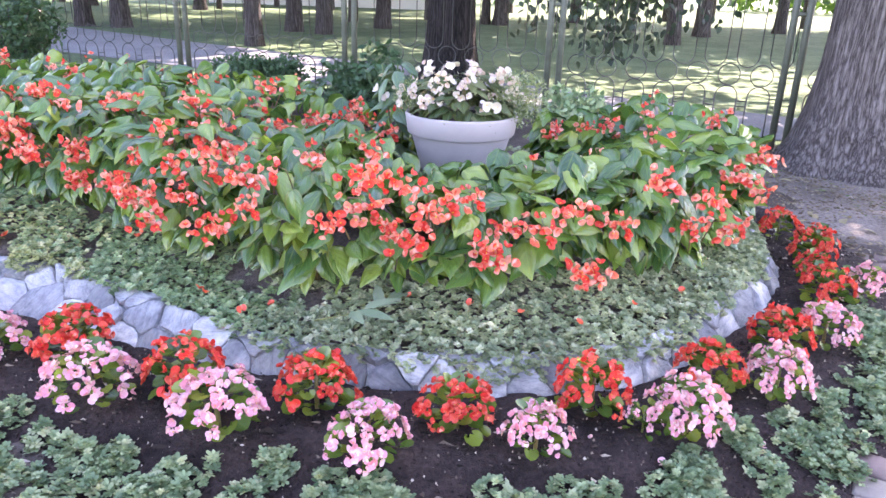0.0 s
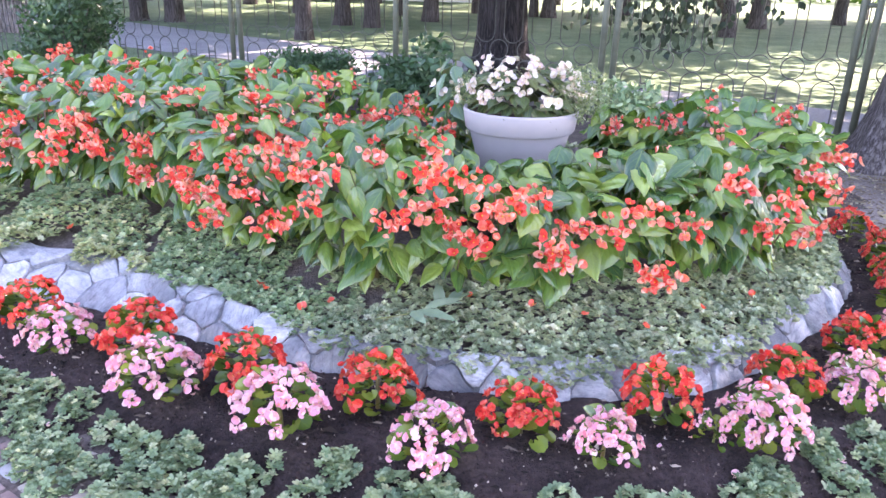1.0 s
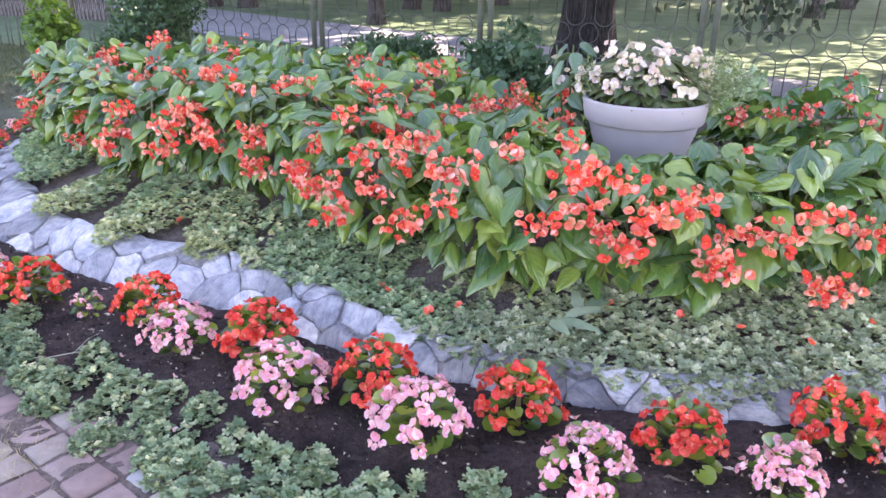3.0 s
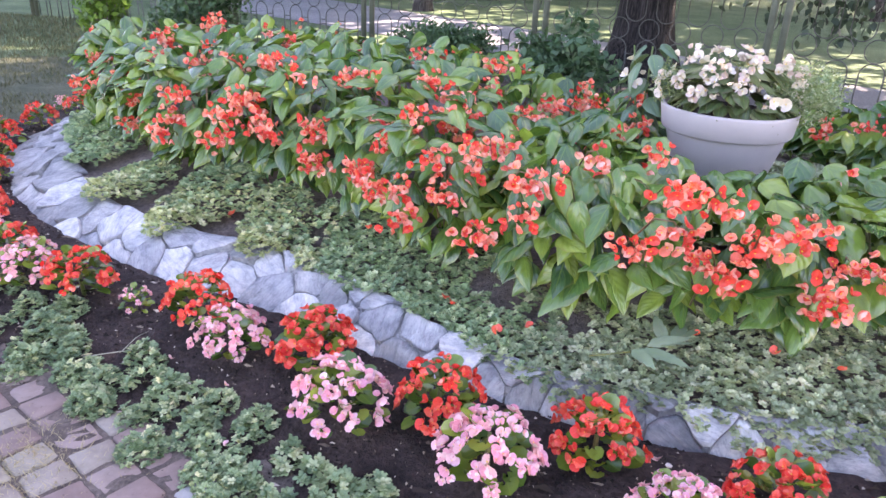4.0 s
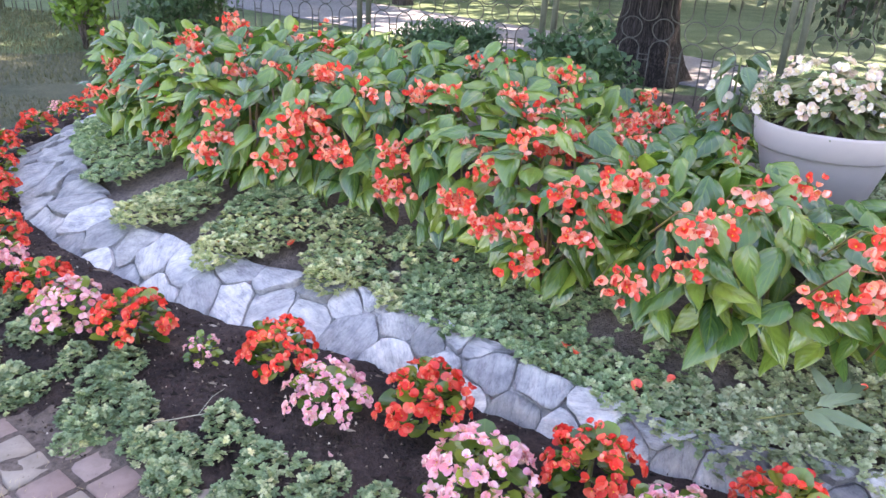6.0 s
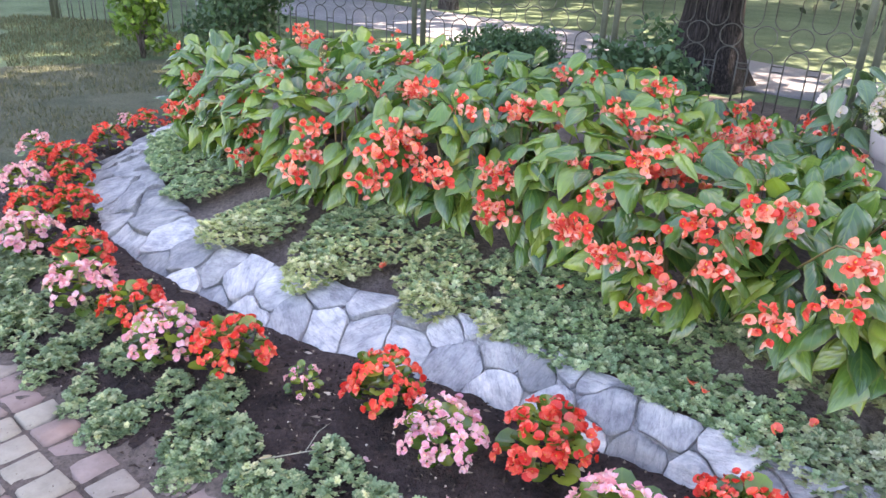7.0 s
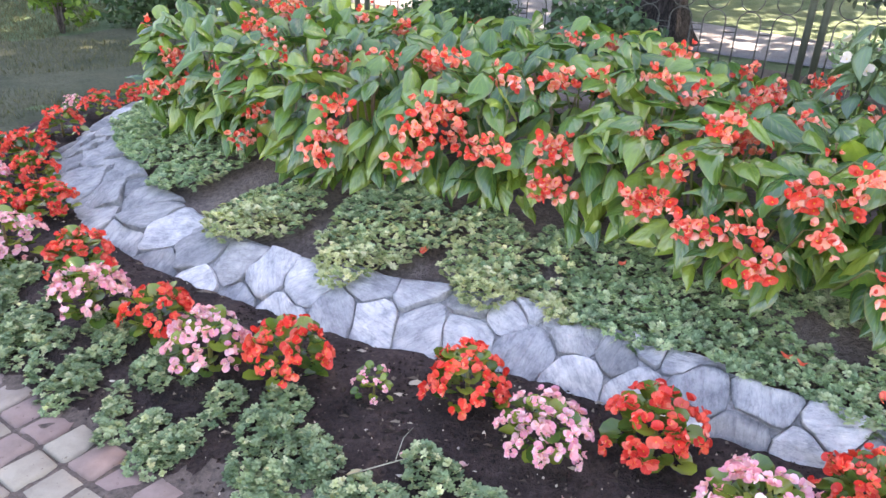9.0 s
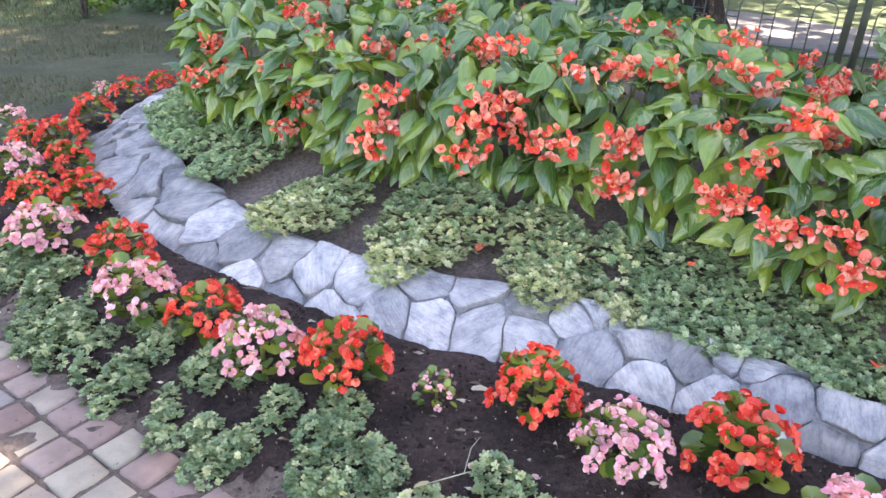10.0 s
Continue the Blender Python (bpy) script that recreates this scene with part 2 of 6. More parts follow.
def stone_material(name, tone):
    """Layered grey stone: pale and dark folia along each stone's own grain, pale bloom and dark weathering over them."""
    m, n, l, b = material(name, 0.72, spec=0.35)
    rnd = n.new("ShaderNodeObjectInfo").outputs["Random"]
    base = ramp(n, l, rnd, [(p, tuple(c * tone for c in q)) for p, q in ((0.0, (0.34, 0.345, 0.355)), (0.35, (0.45, 0.45, 0.452)), (0.7, (0.56, 0.555, 0.55)), (1.0, (0.7, 0.685, 0.665)))]).outputs["Color"]
    a = noise_tex(n, l, 7.0, 8.0, 0.72, "Object", (0.9, 3.6, 3.0))
    streak = ramp(n, l, a.outputs["Fac"], [(0.3, (0.68, 0.69, 0.71)), (0.44, (0.92, 0.92, 0.93)), (0.55, (1.03, 1.03, 1.02)), (0.68, (1.26, 1.24, 1.22))]).outputs["Color"]
    col = mix_rgb(n, l, 1.0, base, streak, "MULTIPLY")
    s = world_noise(n, l, 13.0, 8.0, 0.74)
    stain = ramp(n, l, s.outputs["Fac"], [(0.33, (0.58, 0.6, 0.63)), (0.5, (1.0, 1.0, 1.0)), (0.66, (1.28, 1.25, 1.2))]).outputs["Color"]
    col = mix_rgb(n, l, 1.0, col, stain, "MULTIPLY")
    # thin cleavage lines along the grain
    cn = noise_tex(n, l, 5.0, 5.0, 0.6, "Object", (1.3, 4.2, 2.5))
    co = n.new("ShaderNodeMath"); co.operation = "SUBTRACT"; co.inputs[1].default_value = 0.5
    l.new(cn.outputs["Fac"], co.inputs[0])
    ca = n.new("ShaderNodeMath"); ca.operation = "ABSOLUTE"
    l.new(co.outputs[0], ca.inputs[0])
    line = ramp(n, l, ca.outputs[0], [(0.0, (0.74, 0.74, 0.76)), (0.014, (0.95, 0.95, 0.95)), (0.05, (1.0, 1.0, 1.0)), (0.2, (1.06, 1.05, 1.04))]).outputs["Color"]
    col = mix_rgb(n, l, 1.0, col, line, "MULTIPLY")
    f = noise_tex(n, l, 26.0, 6.0, 0.75, "Object", (0.6, 3.2, 2.0))
    grain = ramp(n, l, f.outputs["Fac"], [(0.34, (0.76, 0.76, 0.78)), (0.46, (0.98, 0.98, 0.98)), (0.64, (1.1, 1.1, 1.09))]).outputs["Color"]
    l.new(mix_rgb(n, l, 1.0, col, grain, "MULTIPLY"), b.inputs["Base Color"])
    bump(n, l, b, ca.outputs[0], 0.5, 0.012)
    bump(n, l, b, a.outputs["Fac"], 0.8, 0.016)
    bump(n, l, b, f.outputs["Fac"], 0.7, 0.006)
    return m


def paver_material():
    m, n, l, b = material("concrete_paver", 0.85, spec=0.3)
    rnd = n.new("ShaderNodeObjectInfo").outputs["Random"]
    base = ramp(n, l, rnd, [(0.0, (0.2, 0.145, 0.128)), (0.3, (0.235, 0.18, 0.158)), (0.55, (0.25, 0.215, 0.178)), (0.78, (0.27, 0.24, 0.19)), (0.93, (0.225, 0.22, 0.21))])
    base.color_ramp.interpolation = "CONSTANT"
    s = world_noise(n, l, 9.0, 6.0, 0.7)
    stain = ramp(n, l, s.outputs["Fac"], [(0.3, (0.72, 0.7, 0.68)), (0.62, (1.1, 1.1, 1.1))]).outputs["Color"]
    col = mix_rgb(n, l, 1.0, base.outputs["Color"], stain, "MULTIPLY")
    f = world_noise(n, l, 55.0, 3.0, 0.7)
    spots = ramp(n, l, f.outputs["Fac"], [(0.27, (0.3, 0.27, 0.25)), (0.36, (1, 1, 1))]).outputs["Color"]
    col = mix_rgb(n, l, 1.0, col, spots, "MULTIPLY")
    l.new(col, b.inputs["Base Color"])
    bump(n, l, b, f.outputs["Fac"], 0.3, 0.003)
    return m


def bark_material(name, tone):
    """Furrowed bark: long plates between dark cracks."""
    m, n, l, b = material(name, 0.95, spec=0.2)
    a = noise_tex(n, l, 3.2, 6.0, 0.6, "Object", (9.0, 9.0, 0.38))
    off = n.new("ShaderNodeMath"); off.operation = "SUBTRACT"; off.inputs[1].default_value = 0.5
    l.new(a.outputs["Fac"], off.inputs[0])
    ridge = n.new("ShaderNodeMath"); ridge.operation = "ABSOLUTE"
    l.new(off.outputs[0], ridge.inputs[0])
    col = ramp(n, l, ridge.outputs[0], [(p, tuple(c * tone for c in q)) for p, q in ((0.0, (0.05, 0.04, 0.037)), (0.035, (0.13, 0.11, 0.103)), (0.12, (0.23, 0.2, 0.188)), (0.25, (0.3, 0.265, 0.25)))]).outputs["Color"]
    f = noise_tex(n, l, 22.0, 5.0, 0.65, "Object", (1.6, 1.6, 0.5))
    flake = ramp(n, l, f.outputs["Fac"], [(0.35, (0.68, 0.67, 0.66)), (0.65, (1.2, 1.2, 1.2))]).outputs["Color"]
    l.new(mix_rgb(n, l, 1.0, col, flake, "MULTIPLY"), b.inputs["Base Color"])
    bump(n, l, b, ridge.outputs[0], 1.0, 0.12)
    bump(n, l, b, f.outputs["Fac"], 0.5, 0.01)
    return m


# second stone tone: darker slabs, with the west end's shade mixed into the colour
M_STONE, M_SHADED_SLATE, M_PAVER = stone_material("pale_stone", 0.9), stone_material("dark_shaded_slate", 0.56), paver_material()
# far bark: brown tone lightened for the haze in front of distant trunks
M_BARK, M_DARK_BARK, M_FAR_BARK = bark_material("grey_bark", 1.15), bark_material("dark_bark", 0.24), bark_material("hazed_brown_bark", 0.55)


# ---- geometry helpers ----
def mesh_of(name, verts, faces, mats=(), uvs=None, smooth=False, mat_index=None):
    me = bpy.data.meshes.new(name)
    me.from_pydata([tuple(v) for v in verts], [], [tuple(f) for f in faces])
    for m in mats:
        me.materials.append(m)
    if uvs is not None:
        lay = me.uv_layers.new(name="UVMap")
        loops = np.empty(len(me.loops), dtype=np.int32)
        me.loops.foreach_get("vertex_index", loops)
        lay.data.foreach_set("uv", np.asarray(uvs, dtype=np.float32)[loops].ravel())
    if smooth:
        me.polygons.foreach_set("use_smooth", np.ones(len(me.polygons), dtype=bool))
    if mat_index is not None:
        me.polygons.foreach_set("material_index", np.asarray(mat_index, dtype=np.int32))
    me.update()
    return me


def part(name, me, parent, m=None, label=""):
    ob = new(name, me)
    ob.parent = parent
    if m is not None:
        ob.matrix_local = m
    if label:
        ob["label"] = label
    return ob


def from_bm(bm, name, mat, smooth=True):
    me = bpy.data.meshes.new(name)
    bm.to_mesh(me)
    bm.free()
    me.materials.append(mat)
    if smooth:
        me.polygons.foreach_set("use_smooth", np.ones(len(me.polygons), dtype=bool))
    return me


def empty(name, loc=(0, 0, 0), **tags):
    ob = new(name)
    ob.location = loc
    ob.empty_display_size = 0.1
    return tagged(ob, **tags)


def tube(points, radii, seg=8, cap=True):
    """Verts and faces of a round tube through points."""
    pts = [Vector(p) for p in points]
    verts, faces = [], []
    for i, p in enumerate(pts):
        d = (pts[min(i + 1, len(pts) - 1)] - pts[max(i - 1, 0)]).normalized()
        a = d.orthogonal().normalized() if abs(d.z) > 0.95 else d.cross(Vector((0, 0, 1))).normalized()
        b = d.cross(a)
        for k in range(seg):
            w = 2 * math.pi * k / seg
            verts.append(p + (a * math.cos(w) + b * math.sin(w)) * radii[i])
    for i in range(len(pts) - 1):
        for k in range(seg):
            q = (k + 1) % seg
            faces.append((i * seg + k, i * seg + q, (i + 1) * seg + q, (i + 1) * seg + k))
    if cap:
        faces.append(tuple(range(seg))[::-1])
        faces.append(tuple(range((len(pts) - 1) * seg, len(pts) * seg)))
    return verts, faces


class Pile:
    """Gathers loose pieces into one mesh."""
    def __init__(self):
        self.v, self.f, self.n, self.u = [], [], 0, []

    def add(self, verts, faces, uvs=None):
        self.v.extend(verts)
        self.f.extend([tuple(i + self.n for i in f) for f in faces])
        self.u.extend(uvs if uvs is not None else [(0.5, 0.5)] * len(verts))
        self.n += len(verts)

    def mesh(self, name, *mats, smooth=True):
        return mesh_of(name, self.v, self.f, mats, self.u, smooth)


def loop_curve(pts, per=10):
    """A closed smooth curve through pts."""
    p = np.asarray(pts, float)
    out = []
    for i in range(len(p)):
        a, b, c, d = p[i - 1], p[i], p[(i + 1) % len(p)], p[(i + 2) % len(p)]
        for k in range(per):
            t = k / per
            out.append(0.5 * (2 * b + (c - a) * t + (2 * a - 5 * b + 4 * c - d) * t * t + (3 * b - a - 3 * c + d) * t ** 3))
    return np.array(out)


def poly_dist(q, poly):
    """Distance from each point of q to the outline poly: positive inside."""
    q = np.asarray(q, float)
    a, b = poly, np.roll(poly, -1, axis=0)
    best = np.full(len(q), 1e9)
    inside = np.zeros(len(q), bool)
    for i in range(len(a)):
        e = b[i] - a[i]
        w = q - a[i]
        t = np.clip((w @ e) / max(e @ e, 1e-12), 0, 1)
        dd = w - t[:, None] * e
        best = np.minimum(best, (dd * dd).sum(1))
        if a[i][1] != b[i][1]:
            c = ((a[i][1] > q[:, 1]) != (b[i][1] > q[:, 1])) & (q[:, 0] < (b[i][0] - a[i][0]) * (q[:, 1] - a[i][1]) / (b[i][1] - a[i][1]) + a[i][0])
            inside ^= c
    return np.where(inside, 1, -1) * np.sqrt(best)


# ---- the bed's outlines ----
OUTER = [(-4.01, 4.08), (-3.52, 3.54), (-3.15, 3.24), (-2.75, 3.03), (-2.19, 2.80), (-1.9, 2.73), (-1.6, 2.67), (-1.1, 2.47), (-.58, 2.33),
         (-.16, 2.27), (.22, 2.27), (.65, 2.35), (.9, 2.53), (1.14, 2.78), (1.33, 2.98), (1.56, 3.36), (1.67, 3.66), (1.72, 4.1), (1.6, 4.7),
         (1.1, 5.3), (0.2, 5.7), (-1, 5.95), (-2.2, 6.05), (-3.3, 6.0), (-3.95, 5.65), (-4.15, 5.1), (-4.13, 4.55)]
INNER = [(-3.62, 4.15), (-3.28, 3.72), (-2.95, 3.45), (-2.62, 3.22), (-2.13, 3.02), (-1.84, 2.96), (-1.5, 2.86), (-1.03, 2.62), (-.54, 2.40),
         (-.15, 2.35), (.2, 2.35), (.6, 2.43), (.83, 2.6), (1.05, 2.84), (1.23, 3.04), (1.44, 3.4), (1.54, 3.68), (1.58, 4.1), (1.46, 4.63),
         (1.0, 5.18), (.15, 5.56), (-1, 5.8), (-2.2, 5.9), (-3.2, 5.8), (-3.75, 5.5), (-3.88, 5.05), (-3.85, 4.6)]
O_CURVE, I_CURVE = loop_curve(OUTER), loop_curve(INNER)
O_Z, I_Z = 0.115, 0.23
# the mass of tall begonias
DRAGON = np.array([(-3.38, 4.1), (-3.08, 3.88), (-2.72, 3.62), (-2.38, 3.38), (-2.1, 3.36), (-1.88, 3.3), (-1.57, 3.17), (-1.3, 3.06), (-1.14, 2.92), (-1.0, 2.8), (-.9, 2.79),
                   (-.8, 2.93), (-.72, 2.8), (-.64, 2.64), (-.38, 2.57), (-.04, 2.57), (.26, 2.6), (.56, 2.74), (.91, 2.93), (1.19, 3.18), (1.40, 3.52), (1.5, 3.9), (1.46, 4.4),
                   (1.2, 4.8), (.8, 4.8), (.45, 4.5), (.75, 4.2), (1.0, 3.95), (.95, 3.6), (.7, 3.35), (.3, 3.1), (-.1, 3.08), (-.36, 3.25),
                   (-.42, 3.62), (-.38, 3.98), (-.15, 4.2), (-.2, 4.55), (-.7, 4.72), (-1.5, 4.75), (-2.0, 4.9), (-2.7, 5.15), (-3.1, 4.9), (-3.4, 4.5)])


def smooth01(t):
    t = np.clip(t, 0, 1)
    return t * t * (3 - 2 * t)


def ground_z(q):
    """Height of the soil at each point of q."""
    d = poly_dist(q, O_CURVE)
    di = poly_dist(q, I_CURVE)
    out = 0.115 * smooth01((d + 0.68) / 0.4)
    ins = I_Z - 0.02 + 0.13 * smooth01(di / 0.4) + 0.05 * smooth01((di - 0.4) / 0.6)
    band = O_Z + (I_Z - O_Z) * np.clip(d / np.maximum(d - di, 1e-6), 0, 1)
    return np.where(d < 0, out, np.where(di > 0, ins, band - 0.02))


SOIL_X, SOIL_Y = np.arange(-5.0, 3.0, 0.025), np.arange(1.2, 6.6, 0.025)
SOIL = ground_z(np.stack(np.meshgrid(SOIL_X, SOIL_Y, indexing="ij"), -1).reshape(-1, 2)).reshape(len(SOIL_X), len(SOIL_Y))


def soil_at(x, y):
    """Height of the soil at one place, from a table."""
    u, w = min(max((x + 5.0) / 0.025, 0), len(SOIL_X) - 2), min(max((y - 1.2) / 0.025, 0), len(SOIL_Y) - 2)
    i, j = int(u), int(w)
    u, w = u - i, w - j
    return float((SOIL[i, j] * (1 - u) + SOIL[i + 1, j] * u) * (1 - w) + (SOIL[i, j + 1] * (1 - u) + SOIL[i + 1, j + 1] * u) * w)


def height_grid(name, box, step, keep, mat, lift=0.0, rough=0.0, sink=0.0):
    xs, ys = np.arange(box[0], box[1], step), np.arange(box[2], box[3], step)
    gx, gy = np.meshgrid(xs, ys, indexing="ij")
    q = np.stack([gx.ravel(), gy.ravel()], 1)
    ok = keep(q)
    z = ground_z(q) + lift
    if rough:
        z += np.array([noise.fractal((x * 9, y * 9, 3.0), 0.8, 2.0, 4) for x, y in q]) * rough
    if sink:
        z = np.where(poly_dist(q, O_CURVE) > 0, O_Z + lift + (z - ground_z(q) - lift), z)
        z -= sink * np.clip(poly_dist(q, O_CURVE) / 0.1, 0, 1)
    ids = np.full(len(q), -1)
    okg = ok.reshape(gx.shape)
    face = okg[:-1, :-1] & okg[1:, :-1] & okg[1:, 1:] & okg[:-1, 1:]
    idx = np.arange(len(q)).reshape(gx.shape)
    fs = np.stack([idx[:-1, :-1][face], idx[1:, :-1][face], idx[1:, 1:][face], idx[:-1, 1:][face]], 1)
    used = np.unique(fs)
    ids[used] = np.arange(len(used))
    v = np.column_stack([q[used], z[used]])
    return new(name, mesh_of(name, v, ids[fs], (mat,), None, True))


# ---- ground, lawn, path ----
def ground_sheet():
    xs = np.concatenate([np.linspace(-300, -16, 8), np.linspace(-14, 14, 57), np.linspace(16, 300, 8)])
    ys = np.concatenate([np.linspace(-200, -6, 6), np.linspace(-4, 24, 57), np.linspace(30, 600, 10)])
    v = [(x, y, -0.012 + 0.012 * noise.noise((x * 0.8, y * 0.8, 0))) for x in xs for y in ys]
    ny = len(ys)
    f = [(i * ny + j, (i + 1) * ny + j, (i + 1) * ny + j + 1, i * ny + j + 1) for i in range(len(xs) - 1) for j in range(ny - 1)]
    return tagged(new("ground", mesh_of("ground", v, f, (M_LAWN,), None, True)), "shaded park lawn with worn patches and dry leaves", "lawn", kind="structure")


ground_sheet()


def earth_margin(q):
    """How far each point lies inside the bare strip's ragged outer edge."""
    d = poly_dist(q, O_CURVE)
    wob = np.array([noise.noise((x * 1.7, y * 1.7, 5.0)) + 0.4 * noise.noise((x * 6, y * 6, 5.0)) for x, y in q])
    lim = -1.8 - 1.2 * smooth01((q[:, 0] - 0.3) / 1.6) + 0.8 * smooth01((-3.1 - q[:, 0]) / 1.2) + wob * 0.35
    lim = lim + 3 * smooth01((q[:, 1] - 3.0 - 7 * smooth01(q[:, 0])) / 1.5)
    return d, d - lim


def bare_earth():
    def keep(q):
        d, m = earth_margin(q)
        return ((d < -1.02) | (q[:, 0] > 1.2) & (q[:, 1] > 3.0) & (d < -0.5)) & (m > -0.1)

    ob = height_grid("bare_earth", (-5.0, 5.6, -0.8, 8.6), 0.06, keep, M_EARTH, 0.002, 0.008)
    m = earth_margin(np.array([v.co[:2] for v in ob.data.vertices]))[1]
    for v, k in zip(ob.data.vertices, m):
        v.co.z += max(-0.035, min(0.0, (k - 0.12) * 0.16))
    tagged(ob, "dry bare earth between the pavers and the lawn", "ground", kind="structure")


bare_earth()
tagged(height_grid("soil_border", (-5.2, 2.9, 1.2, 7.0), 0.035, lambda q: (lambda d: (d < 0.15) & (d > np.where((q[:, 0] < -4.1) | (q[:, 1] > 4.4), -0.62, -1.1)))(poly_dist(q, O_CURVE)), M_SOIL, 0.006, 0.012, 0.1),
       "dark crumbly planting soil around the stone edging", "soil", kind="structure")
tagged(height_grid("mound_soil", (-4.3, 1.9, 2.1, 6.2), 0.04, lambda q: poly_dist(q, I_CURVE) > -0.05, M_DRY_SOIL, 0.004, 0.01),
       "raised mound of dry brown soil inside the edging", "soil", kind="structure")



def dusty_margin(q):
    d = poly_dist(q, O_CURVE)
    wob = np.array([noise.noise((x * 3.0, y * 3.0, 9.0)) + 0.5 * noise.noise((x * 11.0, y * 11.0, 2.0)) for x, y in q])
    side = np.clip((-0.7 - q[:, 0]) / 0.5, 0, 1) + np.clip((q[:, 0] - 1.2) / 0.4, 0, 1)
    return -0.74 + 0.14 * side + wob * 0.17 - d


def dusty_soil():
    ob = height_grid("dusty_soil", (-4.4, 2.9, 1.1, 4.6), 0.03, lambda q: (dusty_margin(q) > -0.06) & (poly_dist(q, O_CURVE) > -1.1) & (q[:, 1] < 4.4) & (q[:, 0] > -4.1), M_PALE_SOIL, 0.006, 0.012)
    m = dusty_margin(np.array([v.co[:2] for v in ob.data.vertices]))
    for v, k in zip(ob.data.vertices, m):
        v.co.z += max(-0.008, min(0.005, k * 0.1))
    tagged(ob, "pale dusty dried soil along the pavers", "soil", kind="structure")


dusty_soil()



def worn_lawn():
    def margin(q):
        d = poly_dist(q, O_CURVE)
        wob = np.array([noise.noise((x * 0.8, y * 0.8, 15.0)) + 0.4 * noise.noise((x * 3.5, y * 3.5, 5.0)) for x, y in q])
        return np.minimum(np.minimum(-0.55 - d, d + 3.6), np.minimum(-3.2 - q[:, 0], 9.2 - q[:, 1])) + wob * 0.7

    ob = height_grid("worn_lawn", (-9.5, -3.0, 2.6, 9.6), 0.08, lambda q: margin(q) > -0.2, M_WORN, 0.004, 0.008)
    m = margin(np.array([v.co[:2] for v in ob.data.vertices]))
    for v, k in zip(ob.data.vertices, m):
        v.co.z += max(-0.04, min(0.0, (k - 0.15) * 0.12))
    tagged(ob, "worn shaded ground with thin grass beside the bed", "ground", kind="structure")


worn_lawn()

def bed_back_earth():
    """Trodden earth between the back of the bed and the fence."""
    def margin(q):
        wob = np.array([noise.noise((x * 1.1, y * 1.1, 25.0)) + 0.4 * noise.noise((x * 4.5, y * 4.5, 5.0)) for x, y in q])
        line = 9.1 - (q[:, 0] + 1.3) * 0.35
        return np.minimum(np.minimum(line - q[:, 1], q[:, 1] - 5.0), np.minimum(q[:, 0] + 2.8, 2.5 - q[:, 0])) + wob * 0.35

    ob = height_grid("bed_back_earth", (-3.4, 3.0, 4.6, 10.2), 0.07, lambda q: (margin(q) > -0.2) & (poly_dist(q, O_CURVE) < -0.5), M_PALE_SOIL, 0.006, 0.008)
    m = margin(np.array([v.co[:2] for v in ob.data.vertices]))
    for v, k in zip(ob.data.vertices, m):
        v.co.z += max(-0.045, min(0.0, (k - 0.15) * 0.13))
    tagged(ob, "shaded brown earth between the bed and the fence", "ground", kind="structure")


bed_back_earth()

# asphalt path beyond the fence, set a little into the lawn
PATH_MID = [(-30, 30), (-14, 19.8), (-6.7, 15.0), (-2.0, 12.2), (1.2, 9.75), (3.6, 8.45), (9, 5.6), (16, 2.2)]


def asphalt_path():
    w = [2.6, 1.9, 1.6, 1.35, 0.95, 0.8, 0.8, 0.8]
    pts = [Vector((*p, 0)) for p in PATH_MID]
    v, f = [], []
    for i, p in enumerate(pts):
        d = (pts[min(i + 1, len(pts) - 1)] - pts[max(i - 1, 0)]).normalized()
        nrm = Vector((-d.y, d.x, 0))
        for k, (o, z) in enumerate(((-1.0, 0.0), (-0.97, 0.016), (0.97, 0.016), (1.0, 0.0))):
            v.append(p + nrm * o * w[i] + Vector((0, 0, z)))
    for i in range(len(pts) - 1):
        for k in range(3):
            f.append((i * 4 + k, (i + 1) * 4 + k, (i + 1) * 4 + k + 1, i * 4 + k + 1))
    tagged(new("path", mesh_of("path", v, f, (M_ASPHALT,))), "grey asphalt footpath through the park", "path", kind="structure")


asphalt_path()

# ---- stone edging ----
def band_point(i, v):
    """A place on the sloping face of the edging: i along it, v from its foot to its top."""
    n = len(O_CURVE)
    k = int(math.floor(i)) % n
    t = i - math.floor(i)
    o = O_CURVE[k] * (1 - t) + O_CURVE[(k + 1) % n] * t
    a = I_CURVE[k] * (1 - t) + I_CURVE[(k + 1) % n] * t
    v2 = v
    p = o + (a - o) * v2
    return Vector((p[0], p[1], O_Z - 0.03 + (I_Z + 0.03 - O_Z) * math.sin(min(max(v2, 0), 1) * 1.35) / math.sin(1.35)))


def clip_half(poly, p, q):
    """The part of poly nearer to p than to q."""
    mx, my = (p[0] + q[0]) / 2, (p[1] + q[1]) / 2
    nx, ny = q[0] - p[0], q[1] - p[1]
    out = []
    for j in range(len(poly)):
        a, b = poly[j - 1], poly[j]
        da, db = (a[0] - mx) * nx + (a[1] - my) * ny, (b[0] - mx) * nx + (b[1] - my) * ny
        if (da <= 0) != (db <= 0):
            t = da / (da - db)
            out.append((a[0] + (b[0] - a[0]) * t, a[1] + (b[1] - a[1]) * t))
        if db <= 0:
            out.append(b)
    return out


